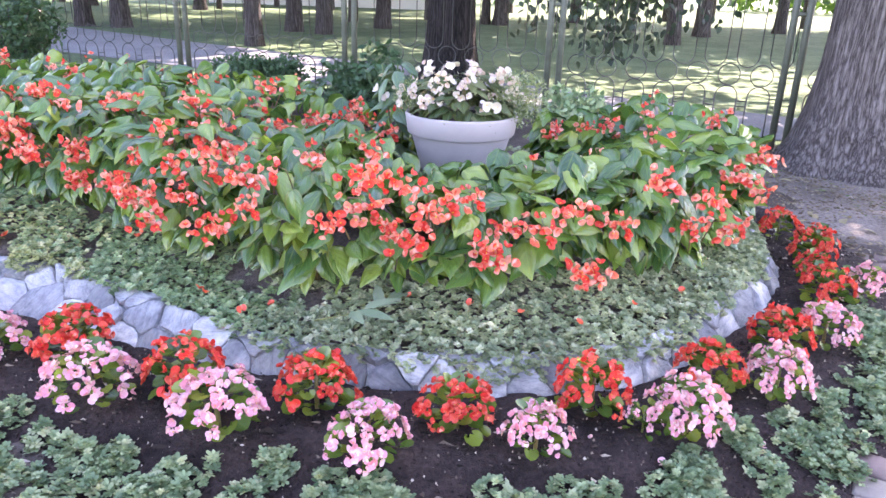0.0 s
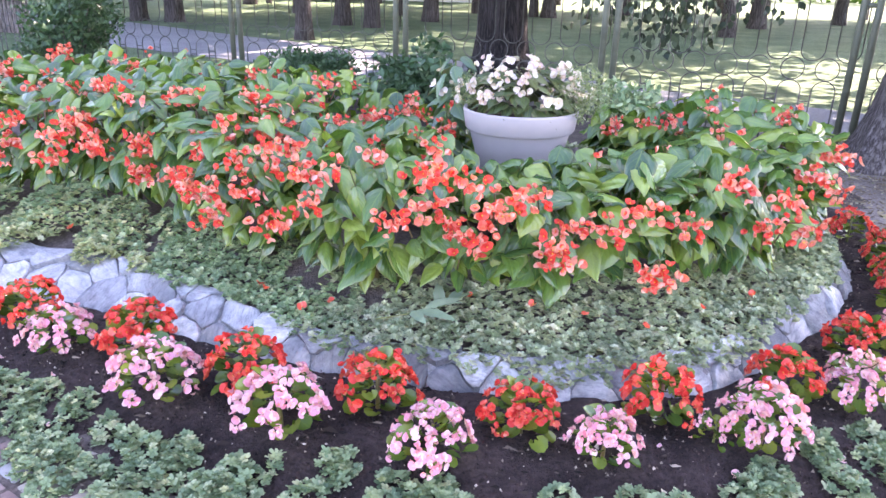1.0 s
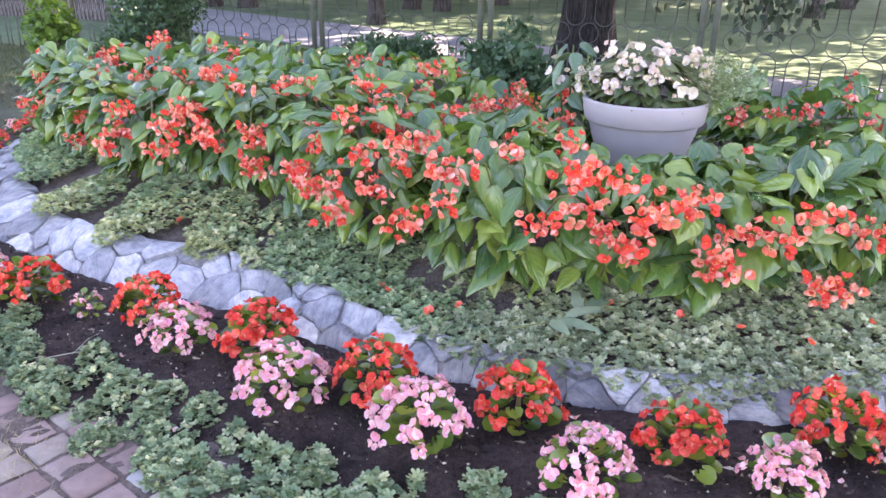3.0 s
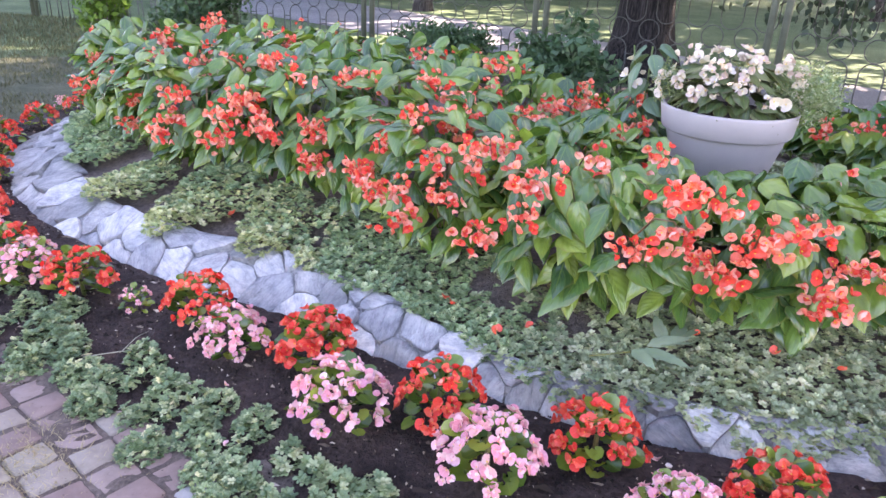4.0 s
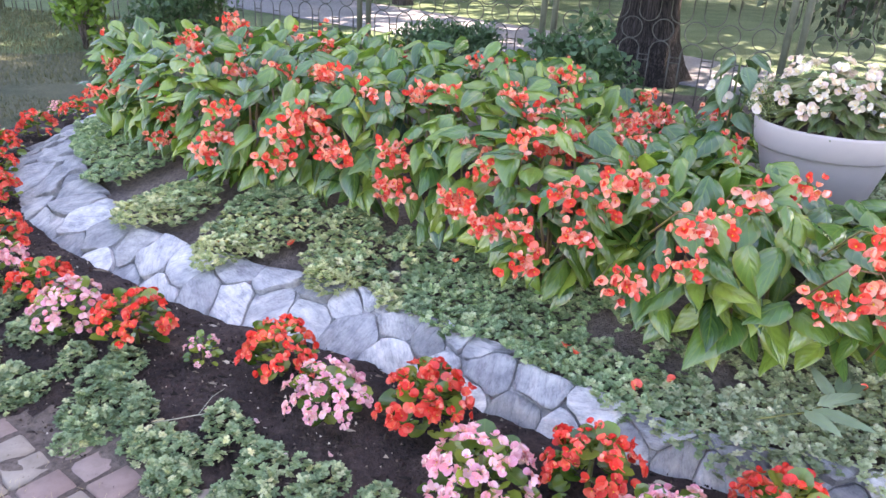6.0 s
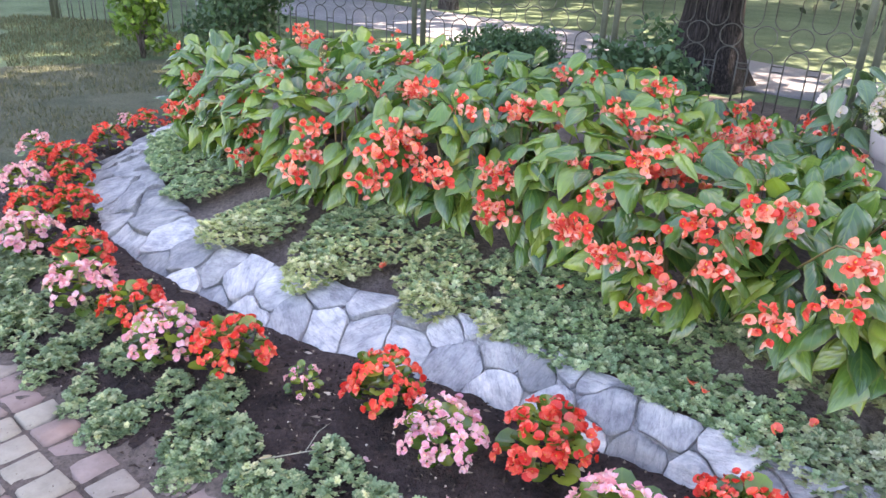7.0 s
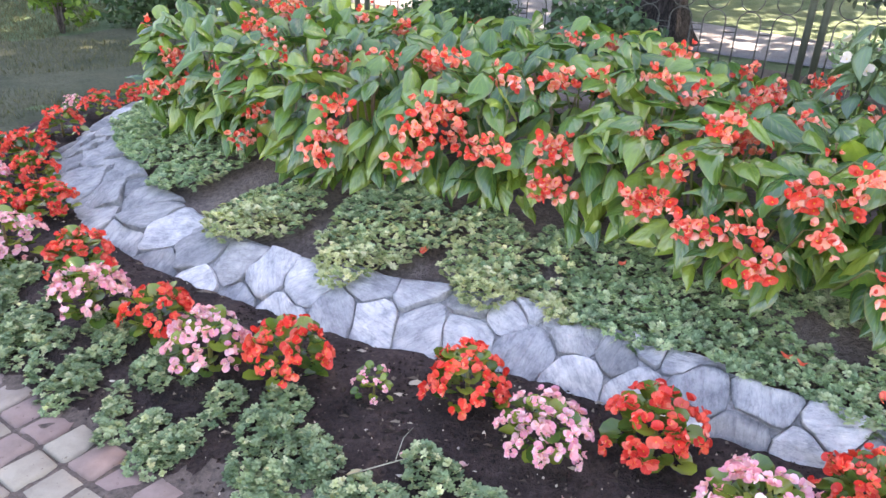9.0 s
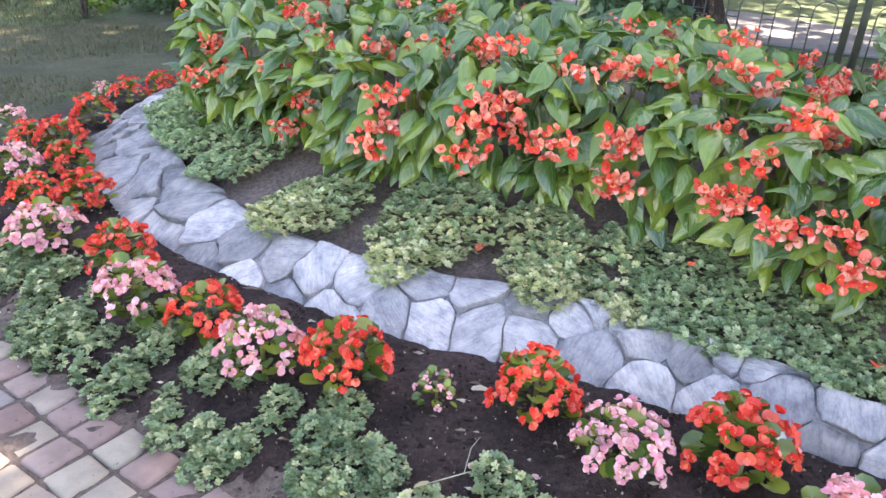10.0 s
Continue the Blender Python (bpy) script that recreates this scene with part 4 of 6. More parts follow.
def tall_begonias():
    rng = random.Random(5)
    outline = loop_curve(DRAGON, 5)
    spots = []
    tries = 0
    while tries < 4000:
        tries += 1
        x, y = rng.uniform(-3.5, 1.7), rng.uniform(2.5, 5.2)
        if all((x - a) ** 2 + (y - b) ** 2 > 0.225 ** 2 for a, b in spots) and poly_dist(np.array([(x, y)]), DRAGON)[0] > 0.05:
            spots.append((x, y))
    sp = np.array(spots)
    base = ground_z(sp)
    plants = []
    for (x, y), z in zip(spots, base):
        plant = empty("tall_begonia", (x, y, z), label="tall begonia with glossy wing-shaped leaves and coral flowers", category="begonia", group="tall begonias on the mound")
        height = float(crown_z(x, y)) - z - 0.1
        p = Pile()
        for s in range(4):
            a = rng.uniform(0, 6.28)
            lean = Vector((math.cos(a), math.sin(a), 0)) * rng.uniform(0.05, 0.13)
            h = height * rng.uniform(0.75, 1.0)
            pts = [Vector((0, 0, -0.02)), lean * 0.35 + Vector((0, 0, h * 0.45)), lean + Vector((0, 0, h))]
            p.add(*tube(pts, [0.007, 0.006, 0.004], 5))
            # leaves inside the bush, on the stem
            for at in (pts[1] + Vector((0, 0, rng.uniform(-0.06, 0.04))), pts[1].lerp(pts[2], rng.uniform(0.3, 0.8))):
                yaw, length = rng.uniform(0, 360), rng.uniform(0.15, 0.2)
                part("leaf", DRAGON_LEAVES[rng.randrange(8)], plant, Matrix.Translation(at) @ pose(0, 0, 0, 0, 0, yaw) @ pose(0, 0, 0, rng.uniform(-50, -10), rng.uniform(-20, 20), 0) @ Matrix.Diagonal((length, length, length, 1)))
        part("stem", p.mesh("stem", M_STEM), plant)
        plants.append(plant)

    flowers = FLOWERS_WEST + FLOWERS_MIDDLE + FLOWERS_EAST
    blooms_at = np.array(flowers)

    def leaf(c, out, down, length, roll):
        near = min(((blooms_at + (0, -0.01, 0.0) - tuple(c)) ** 2).sum(1).min(), ((blooms_at + (0.035 if c.x < -2.0 else 0.0, -0.06, 0.045) - tuple(c)) ** 2).sum(1).min())
        if near < 0.06 ** 2 and rng.random() < 0.85 or near < 0.085 ** 2 and rng.random() < 0.3:
            return
        i = int(np.argmin(((sp - (c.x, c.y)) ** 2).sum(1)))
        yaw = math.degrees(math.atan2(out.y, out.x)) - 90
        m = pose(0, 0, 0, 0, 0, yaw) @ pose(0, 0, 0, down, roll, 0)
        start = c - (m @ Vector((0, length * 0.5, 0)))
        low = soil_at(c.x, c.y) + 0.05
        tip = start.z + length * math.sin(radians(down))
        if tip < low:
            start.z += low - tip
        part("leaf", DRAGON_LEAVES[rng.randrange(8)], plants[i], Matrix.Translation(start - plants[i].location) @ m @ Matrix.Diagonal((length, length, length, 1)))

    # the hanging sides: leaves overlap like scales from the crown to the soil
    nxt = np.roll(outline, -1, axis=0)
    for a, b in zip(outline, nxt):
        e = Vector((b[0] - a[0], b[1] - a[1], 0))
        out0 = Vector((e.y, -e.x, 0)).normalized()
        front = out0.y < 0.35 or a[1] < 3.5
        area = e.length * 0.52
        count = area / (0.0038 if front else 0.014)
        count = int(count) + (rng.random() < count % 1)
        for k in range(count):
            t, s = rng.random(), rng.random()
            x, y = a[0] + (b[0] - a[0]) * t, a[1] + (b[1] - a[1]) * t
            over = 0.07 + 0.09 * float(smooth01((x + 1.5) / 0.5)) - 0.1 * float(smooth01((x - 0.8) / 0.3))
            if y > 3.0 and x > -0.6:
                over = 0.05
            over += 0.05 * noise.noise((x * 6, y * 6, 2.0))
            zb = soil_at(x, y) + 0.1
            top = float(crown_z(x, y)) + 0.05 * noise.noise((x * 5.0, y * 5.0, 3.0))
            o = float(np.interp(s, (0, 0.25, 0.5, 0.72, 0.88, 1), (0.0, 0.4, 0.8, 1.0, 0.75, 0.2))) * over - rng.random() ** 2 * 0.1
            z = zb + (top - zb) * float(np.interp(s, (0, 0.25, 0.5, 0.72, 0.88, 1), (0.0, 0.22, 0.48, 0.7, 0.87, 0.99)))
            turn = rng.gauss(0, 0.72)
            out = Vector((out0.x * math.cos(turn) - out0.y * math.sin(turn), out0.x * math.sin(turn) + out0.y * math.cos(turn), 0))
            down = float(np.interp(s, (0, 0.5, 0.8, 1), (-48, -30, -14, -2))) + rng.gauss(0, 21)
            leaf(Vector((x, y, z)) + out0 * o, out, max(-86.0, down), rng.uniform(0.108, 0.166) * (0.8 if s < 0.2 else 1.0), rng.gauss(0, 17))
    # the crown
    nrg = np.random.RandomState(12)
    cand = np.column_stack([nrg.uniform(-3.6, 1.8, 14000), nrg.uniform(2.3, 5.3, 14000)])
    depth = poly_dist(cand, DRAGON)
    cells = {}
    for (x, y), d in zip(cand, depth):
        far = y > 4.3 or x > -0.6 and y > 3.5
        gap = 0.08 if far else 0.06
        if d < 0.0:
            continue
        cx, cy = int(x // 0.07), int(y // 0.07)
        near = [q for i in (-1, 0, 1) for j in (-1, 0, 1) for q in cells.get((cx + i, cy + j), ())]
        if all((x - i) ** 2 + (y - j) ** 2 > gap ** 2 for i, j in near):
            cells.setdefault((cx, cy), []).append((x, y))
            top = float(crown_z(x, y)) + 0.075 * noise.noise((x * 5.0, y * 5.0, 3.0)) - rng.random() ** 2 * 0.08
            a = rng.gauss(-1.6, 1.25)
            leaf(Vector((x, y, top)), Vector((math.cos(a), math.sin(a), 0)), min(38.0, rng.gauss(-17, 21)), rng.uniform(0.11, 0.175), rng.gauss(0, 22))

    def flower(x, y, z, scale, count=99):
        i = int(np.argmin(((sp - (x, y)) ** 2).sum(1)))
        e = 0.05
        g = poly_dist(np.array([(x - e, y), (x + e, y), (x, y - e), (x, y + e), (x, y)]), DRAGON)
        out = Vector((g[0] - g[1], g[2] - g[3], 0)) * (0.45 if g[4] < 0.15 else 0.0)
        loc = Vector((x, y, z + 0.01)) + out - plants[i].location
        stalk, blooms = CLUSTERS[rng.randrange(6)]
        cl = part("raceme", stalk, plants[i], Matrix.Translation(loc) @ pose(0, 0, 0, rng.uniform(-12, 12), rng.uniform(-14, 14), rng.uniform(-40, 40)) @ Matrix.Diagonal((scale, scale, scale, 1)))
        for m, k in blooms[:count]:
            part("blossom", CORAL_HEADS[k], cl, m)

    placed = []
    for x, y, z in flowers:
        near = z < 0.8 and (y < 3.4 or x < -2.0 and y < 4.1)
        flower(x, y, z, rng.uniform(0.85, 1.15), 99 if near else rng.randrange(4, 7))
        placed.append((x, y))
    tries = 0
    while tries < 900:
        tries += 1
        x, y = rng.uniform(-3.5, 1.7), rng.uniform(2.5, 5.2)
        if poly_dist(np.array([(x, y)]), DRAGON)[0] > 0.02 and all((x - a) ** 2 + (y - b) ** 2 > 0.27 ** 2 for a, b in placed):
            placed.append((x, y))
            flower(x, y, float(crown_z(x, y)) - 0.01, rng.uniform(0.8, 1.0), rng.randrange(1, 3))


WAX_LEAVES = [mesh_of("leaf", *round_leaf(1.0, 0.3 + 0.1 * k)[:2], (M_WAX_LEAF,), round_leaf(1.0, 0.3)[2], True) for k in range(3)]


def blossom_mesh(seed, mat, blooms=1):
    """A flower head of one or more blooms, one unit across each."""
    rng = random.Random(seed)
    p = Pile()
    eyes = []
    for k in range(blooms):
        a = k * 2.4 + rng.uniform(-0.4, 0.4)
        off = Vector((math.cos(a), math.sin(a), rng.uniform(-0.6, 0.3))) * (rng.uniform(0.22, 0.52) if blooms > 1 else 0)
        m = Matrix.Translation(off) @ aim((off.x * 0.9 + rng.uniform(-.2, .2), off.y * 0.9 + rng.uniform(-.2, .2), 0.8), rng.uniform(0, 360))
        floret(p, m, rng.uniform(0.7, 1.0), rng)
        v, f = tube([m @ Vector((0, 0, 0.02)), m @ Vector((0, 0, 0.1)), m @ Vector((0, 0, 0.16))], [0.04, 0.05, 0.015], 4)
        eyes.append((v, f))
    k = len(p.f)
    for v, f in eyes:
        p.add(v, f)
    return mesh_of("blossom", p.v, p.f, (mat, M_YELLOW), p.u, True, [0] * k + [1] * (len(p.f) - k))


BLOSSOMS = {c: [blossom_mesh(70 + k, m) for k in range(3)] for c, m in (("red", M_RED), ("pink", M_PINK), ("white", M_WHITE))}
HEADS = {c: [blossom_mesh(80 + k, m, 4 + k % 2) for k in range(4)] for c, m in (("red", M_RED), ("pink", M_PINK), ("white", M_WHITE))}


def wax_begonia(colour, seed, blooms=20, leaves=44):
    """Low rounded bedding begonia, unit radius 0.15: a skirt of round leaves, flowers in loose bunches over them."""
    rng = random.Random(seed)
    plant = empty("wax_begonia", (0, 0, -5), label={"red": "low mounded bedding begonia with scarlet flowers", "pink": "low mounded bedding begonia with pale pink flowers"}[colour],
                  category="begonia", group="bedding begonias along the edging")
    p = Pile()
    p.add(*tube([(0, 0, -0.02), (0.004, 0.003, 0.06), (0.0, 0.0, 0.14)], [0.009, 0.008, 0.005], 7))
    part("stem", p.mesh("stem", M_STEM), plant)

    def dome(el, a, r):
        return Vector((math.cos(a) * math.cos(el) * 0.14, math.sin(a) * math.cos(el) * 0.14, 0.035 + math.sin(el) * 0.15)) * r

    for k in range(leaves):
        el, a = math.asin(min(0.97, -0.12 + 1.05 * (k / leaves))), k * 2.4 + rng.uniform(-0.3, 0.3)
        c = dome(el, a, rng.uniform(0.84, 0.98))
        c.z = max(c.z, 0.035)
        r = rng.uniform(0.3, 0.8)
        c.x, c.y = c.x * r, c.y * r
        s = rng.uniform(0.05, 0.068)
        yaw = math.degrees(a) - 90
        part("leaf", WAX_LEAVES[rng.randrange(3)], plant, Matrix.Translation(c) @ pose(0, 0, 0, 0, 0, yaw + rng.uniform(-30, 30)) @ pose(0, 0, 0, math.degrees(el) * 0.55 + 4 + rng.uniform(-26, 24), rng.uniform(-24, 24), 0) @ Matrix.Diagonal((s, s, s, 1)))
    for k in range(blooms):
        el = max(0.12, math.asin(0.2 + 0.79 * ((k + rng.random()) / blooms) ** 0.9) + rng.gauss(0, 0.08))
        a = k * 2.4 + rng.gauss(0, 0.35)
        c = dome(el, a, rng.uniform(0.9, 1.05))
        s = rng.uniform(0.032, 0.043) if colour == "red" else rng.uniform(0.028, 0.036)
        n = Vector((c.x, c.y, c.z * 0.7)) + Vector((rng.uniform(-1, 1), rng.uniform(-1, 1), rng.uniform(-0.3, 1))) * 0.06
        part("flower_head", HEADS[colour][rng.randrange(4)], plant, Matrix.Translation(c) @ aim(n, rng.uniform(0, 360)) @ Matrix.Diagonal((s, s, s, 1)))
    return plant


# colour, x, y, size
WAX_RIGHT = [("r", -0.81, 2.19, 1.00), ("p", -0.63, 1.99, 1.10), ("r", -0.36, 2.13, 1.00), ("p", -0.16, 1.90, 0.95), ("r", 0.09, 2.06, 0.95), ("p", 0.32, 1.95, 0.82), ("r", 0.52, 2.19, 0.95), ("p", 0.79, 2.08, 1.00), ("r", 0.94, 2.35, 0.95), ("p", 0.66, 2.08, 0.50), ("p", 1.16, 2.34, 0.90), ("r", 1.30, 2.67, 0.90), ("p", 1.50, 2.74, 0.90), ("r", 1.68, 3.15, 0.90), ("p", 1.86, 3.20, 0.85), ("r", 1.85, 3.68, 0.90), ("r", 1.82, 4.04, 0.85), ("r", 1.76, 3.45, 0.70), ("p", -1.08, 2.11, 1.10)]
WAX_LEFT = [("p", -1.55, 2.33, 0.95), ("r", -1.27, 2.37, 1.05), ("r", -1.76, 2.50, 0.95), ("p", -2.02, 2.50, 0.5), ("r", -2.28, 2.55, 1.00), ("p", -2.53, 2.58, 0.95), ("r", -2.75, 2.72, 0.90), ("p", -3.01, 2.78, 1.00), ("r", -3.20, 3.04, 0.95), ("p", -3.53, 3.12, 1.05), ("r", -3.61, 3.51, 0.90), ("r", -3.81, 3.47, 0.85), ("p", -4.07, 3.72, 0.90), ("r", -4.09, 4.12, 0.95), ("p", -4.47, 4.28, 0.90), ("r", -4.26, 4.10, 0.80), ("r", -4.19, 4.56, 0.90), ("r", -4.22, 4.99, 0.90), ("p", -4.39, 5.02, 0.60), ("r", -4.13, 5.23, 0.85), ("r", -3.99, 5.42, 0.85), ("r", -3.90, 3.85, 0.80), ("r", -3.90, 5.95, 0.90), ("r", -3.50, 6.15, 0.90)]


def bedding_begonias():
    rng = random.Random(21)
    kinds = {"r": [wax_begonia("red", 100 + k, 25, 40) for k in range(3)], "p": [wax_begonia("pink", 200 + k, 35, 32) for k in range(3)]}
    far = {"r": wax_begonia("red", 130, 20, 24), "p": wax_begonia("pink", 230, 21, 20)}
    small = wax_begonia("pink", 300, 11, 26)
    spare = []
    for i, (c, x, y, s) in enumerate(WAX_RIGHT + WAX_LEFT):
        src = small if s < 0.55 else far[c] if y > 4.0 else kinds[c][i % 3]
        m = pose(x, y, soil_at(x, y) + 0.008, 0, 0, rng.uniform(0, 360)) @ Matrix.Diagonal((0.93, 0.93, 0.97, 1)) @ Matrix.Diagonal((s, s, s * rng.uniform(0.92, 1.06) * (1.16 if x > 0.2 else 1.0), 1))
        copy_thing(src, m)
    for ob in kinds["r"] + kinds["p"] + [far["r"], far["p"], small]:
        for o in list(ob.children_recursive) + [ob]:
            bpy.data.objects.remove(o)


# ---- stonecrop ----
def rosettes(name, centres, sizes, mat, seed, label, whorls=((6, 1.0, 0.16), (5, 0.8, 0.62), (3, 0.5, 1.12)), tilt=0.5):
    """Many small fleshy rosettes in one mesh; the spoon-shaped leaves of each meet in its heart."""
    rng = np.random.RandomState(seed)
    n = len(centres)
    vs, fs = [centres], []
    heart = np.arange(n)
    spin = rng.uniform(0, 6.28, n)
    tx, ty = rng.uniform(-tilt, tilt, n), rng.uniform(-tilt, tilt, n)
    base = n
    shape = ((0.55, -0.31, 0.05), (0.92, -0.27, 0.06), (1.07, 0.0, 0.0), (0.92, 0.27, 0.06), (0.55, 0.31, 0.05))
    for cnt, ln, el in whorls:
        for k in range(cnt):
            a = spin + 2 * math.pi * k / cnt + el + rng.uniform(-0.2, 0.2, n)
            L = sizes * ln * rng.uniform(0.82, 1.18, n)
            lift = el + rng.uniform(-0.15, 0.15, n)
            ce, se = np.cos(lift), np.sin(lift)
            dx, dy = np.cos(a), np.sin(a)
            ring = []
            for along, side, up in shape:
                x = dx * L * (along * ce - up * se) - dy * L * side
                y = dy * L * (along * ce - up * se) + dx * L * side
                z = L * (along * se + up * ce)
                ring.append(np.column_stack([centres[:, 0] + x, centres[:, 1] + y, centres[:, 2] + z + x * tx + y * ty]))
            vs.append(np.stack(ring, 1).reshape(-1, 3))
            i = np.arange(n) * 5 + base
            fs.append(np.column_stack([heart, i, i + 1, i + 2, i + 3, i + 4]))
            base += n * 5
    return tagged(new(name, mesh_of(name, np.concatenate(vs), np.concatenate(fs), (mat,))), label, "groundcover", kind="stuff")


# bare spots in the carpet: x, y, radius
BARE = [(-.80, 2.72, .05), (-.70, 2.66, .05), (-.58, 2.60, .045), (-.46, 2.56, .04), (-1.92, 3.08, .045), (-1.53, 3.0, .05), (-2.42, 3.16, .07), (-2.39, 3.09, .06)]
# separate cushions at the west end: x, y, half length, half width, turn
CUSHIONS = [(-3.53, 4.36, .48, .19, 118), (-3.24, 3.97, .16, .13, 60), (-3.0, 3.74, .24, .14, 20), (-2.61, 3.33, .21, .14, 8), (-2.14, 3.22, .23, .19, 40), (-2.22, 3.04, .10, .10, 0), (-1.74, 3.07, .15, .19, 30), (-1.74, 2.93, .09, .08, 0), (-1.42, 3.0, .2, .2, 0)]


def stonecrop_carpet():
    rng = np.random.RandomState(3)
    step = 0.0136
    gx, gy = np.meshgrid(np.arange(-4.1, 1.75, step), np.arange(2.2, 4.9, step), indexing="ij")
    q = np.column_stack([gx.ravel(), gy.ravel()]) + rng.uniform(-0.006, 0.006, (gx.size, 2))
    di = poly_dist(q, I_CURVE)
    dd = poly_dist(q, DRAGON)
    wob = np.array([noise.noise((x * 4.2, y * 4.2, 1.0)) for x, y in q])
    fine = np.array([noise.noise((x * 16, y * 16, 1.0)) for x, y in q])
    right = np.clip((q[:, 0] + 0.9) / 0.3, 0, 1)
    keep = (q[:, 0] > -1.5) & (di > -0.03 - 0.035 * right + wob * (0.05 - 0.02 * right) + 0.03 * fine)
    bulge = np.zeros(len(q))
    for x, y, rx, ry, turn in CUSHIONS:
        c, s = math.cos(radians(turn)), math.sin(radians(turn))
        ex, ey = ((q[:, 0] - x) * c + (q[:, 1] - y) * s) / rx, ((q[:, 1] - y) * c - (q[:, 0] - x) * s) / ry
        inside = 1.12 - np.hypot(ex, ey) + 0.14 * fine + 0.16 * wob
        keep |= inside > 0
        bulge = np.maximum(bulge, np.sqrt(np.clip(inside, 0, 0.6)))
    hollow = (dd < 0.05) & (np.hypot((q[:, 0] - 0.36) / 0.7, (q[:, 1] - 3.75) / 0.72) < 1 + 0.3 * wob) & (np.hypot(q[:, 0] - 0.04, q[:, 1] - 3.74) > 0.17)
    keep = (keep & (di < 0.62) & (dd < 0.07) & (di > -0.17)) | hollow
    for x, y, r in BARE:
        keep &= ((q[:, 0] - x) ** 2 + (q[:, 1] - y) ** 2) > (r * (1 + 0.5 * wob)) ** 2
    q, wob, fine, bulge, di = q[keep], wob[keep], fine[keep], bulge[keep], di[keep]
    over = 1 - smooth01((di + 0.04) / 0.05)
    z = ground_z(q) + 0.034 + 0.03 * over + 0.012 * smooth01((di + 0.06) / 0.12) + 0.022 * wob + 0.014 * fine + 0.05 * bulge * (q[:, 0] < -1.5) + rng.uniform(-0.011, 0.011, len(q))
    c = np.column_stack([q, z])
    west = (q[:, 0] < -1.45) & (q[:, 0] > -2.95)
    yel = west & (0.32 - di + rng.uniform(-0.13, 0.13, len(q)) + 0.12 * wob > 0.16)
    size = rng.uniform(0.0113, 0.0157, len(q))
    # larger, paler rosettes on the east side
    sage = q[:, 0] + 0.25 * wob + rng.uniform(-0.2, 0.2, len(q)) > -0.62
    size = np.where(sage, size * 1.12, size)
    kept = ~sage | (rng.uniform(0, 1, len(q)) < 0.82)
    for name, mat, pick, seed, label in (("stonecrop_carpet", M_SEDUM, ~yel & ~sage, 1, "dense blue-green stonecrop carpet on the mound"), ("sage_stonecrop", M_SEDUM_SAGE, sage & kept, 4, "pale sage-green stonecrop rosettes in a dense carpet"),
                                         ("yellowing_stonecrop", M_SEDUM_YEL, yel, 2, "yellow-green stonecrop tufts beside the stones")):
        rosettes(name, c[pick], size[pick], mat, seed, label)


BORDER = [(-4.3, 3.45), (-3.5, 2.95), (-3.05, 2.68), (-2.7, 2.47), (-2.3, 2.33), (-1.95, 2.2), (-1.7, 2.14), (-1.49, 2.06), (-1.23, 1.93), (-.97, 1.88), (-.76, 1.85), (-.5, 1.82),
          (-.08, 1.76), (.21, 1.77), (.54, 1.82), (.97, 2.05), (1.2, 2.13), (1.46, 2.40), (1.7, 2.73), (1.95, 3.2)]


def border_stonecrop():
    rng = np.random.RandomState(8)
    pts, sz = [], []
    clumps = []
    b = np.array(BORDER)
    for i in range(len(b) - 1):
        front = b[i][0] > -1.3
        steps = max(2, int(np.linalg.norm(b[i + 1] - b[i]) / (0.026 if front else 0.029)))
        for k in range(steps):
            p = b[i] + (b[i + 1] - b[i]) * (k + 0.5) / steps + rng.uniform(-0.14, 0.11, 2)
            if front:
                p = p + ((0.06, -0.02) if p[0] > 0.9 else (0.0, -0.055))
            if noise.noise((p[0] * 2.5, p[1] * 2.5, 8.0)) > (-0.5 if front else -0.38):
                clumps.append((p[0], p[1], rng.uniform(0.03, 0.075), front))
    for x, y, r, front in clumps:
        for k in range(int((85 if front else 165) * (r / 0.08) ** 2)):
            a, rr = rng.uniform(0, 6.28), r * math.sqrt(rng.uniform(0, 1))
            pts.append((x + math.cos(a) * rr, y + math.sin(a) * rr, 0.012 + 0.05 * (1 - (rr / r) ** 2) * rng.uniform(0.1, 1.25)))
            sz.append(rng.uniform(0.011, 0.0165) if front else rng.uniform(0.0078, 0.0125))
    c = np.array(pts)
    c[:, 2] += ground_z(c[:, :2])
    ok = poly_dist(c[:, :2], O_CURVE) < -0.28
    c, sz = c[ok], np.array(sz)[ok]
    half = rng.uniform(0, 1, len(c)) < np.where(c[:, 0] > -1.2, 0.02, 0.08)
    rosettes("border_stonecrop", c[~half], sz[~half], M_BORDER, 5, "loose clumps of green stonecrop along the pavers", ((5, 1.12, 0.18), (4, 0.78, 0.66), (2, 0.42, 1.1)), 0.5)
    rosettes("pale_border_stonecrop", c[half], sz[half], M_SEDUM_YEL, 6, "yellowing stonecrop shoots among the border clumps")


# ---- pot ----
def lathe(profile, seg=48):
    v, f = [], []
    for r, z in profile:
        for k in range(seg):
            a = 2 * math.pi * k / seg
            v.append((r * math.cos(a), r * math.sin(a), z))
    for i in range(len(profile) - 1):
        for k in range(seg):
            q = (k + 1) % seg
            f.append((i * seg + k, i * seg + q, (i + 1) * seg + q, (i + 1) * seg + k))
    f.append(tuple(range(seg))[::-1])
    return v, f


POT_LEAVES = [wing_leaf(0.62, 0.1 + 0.08 * k, (-1) ** k * 0.2, 0.2, M_POT_LEAF) for k in range(3)]


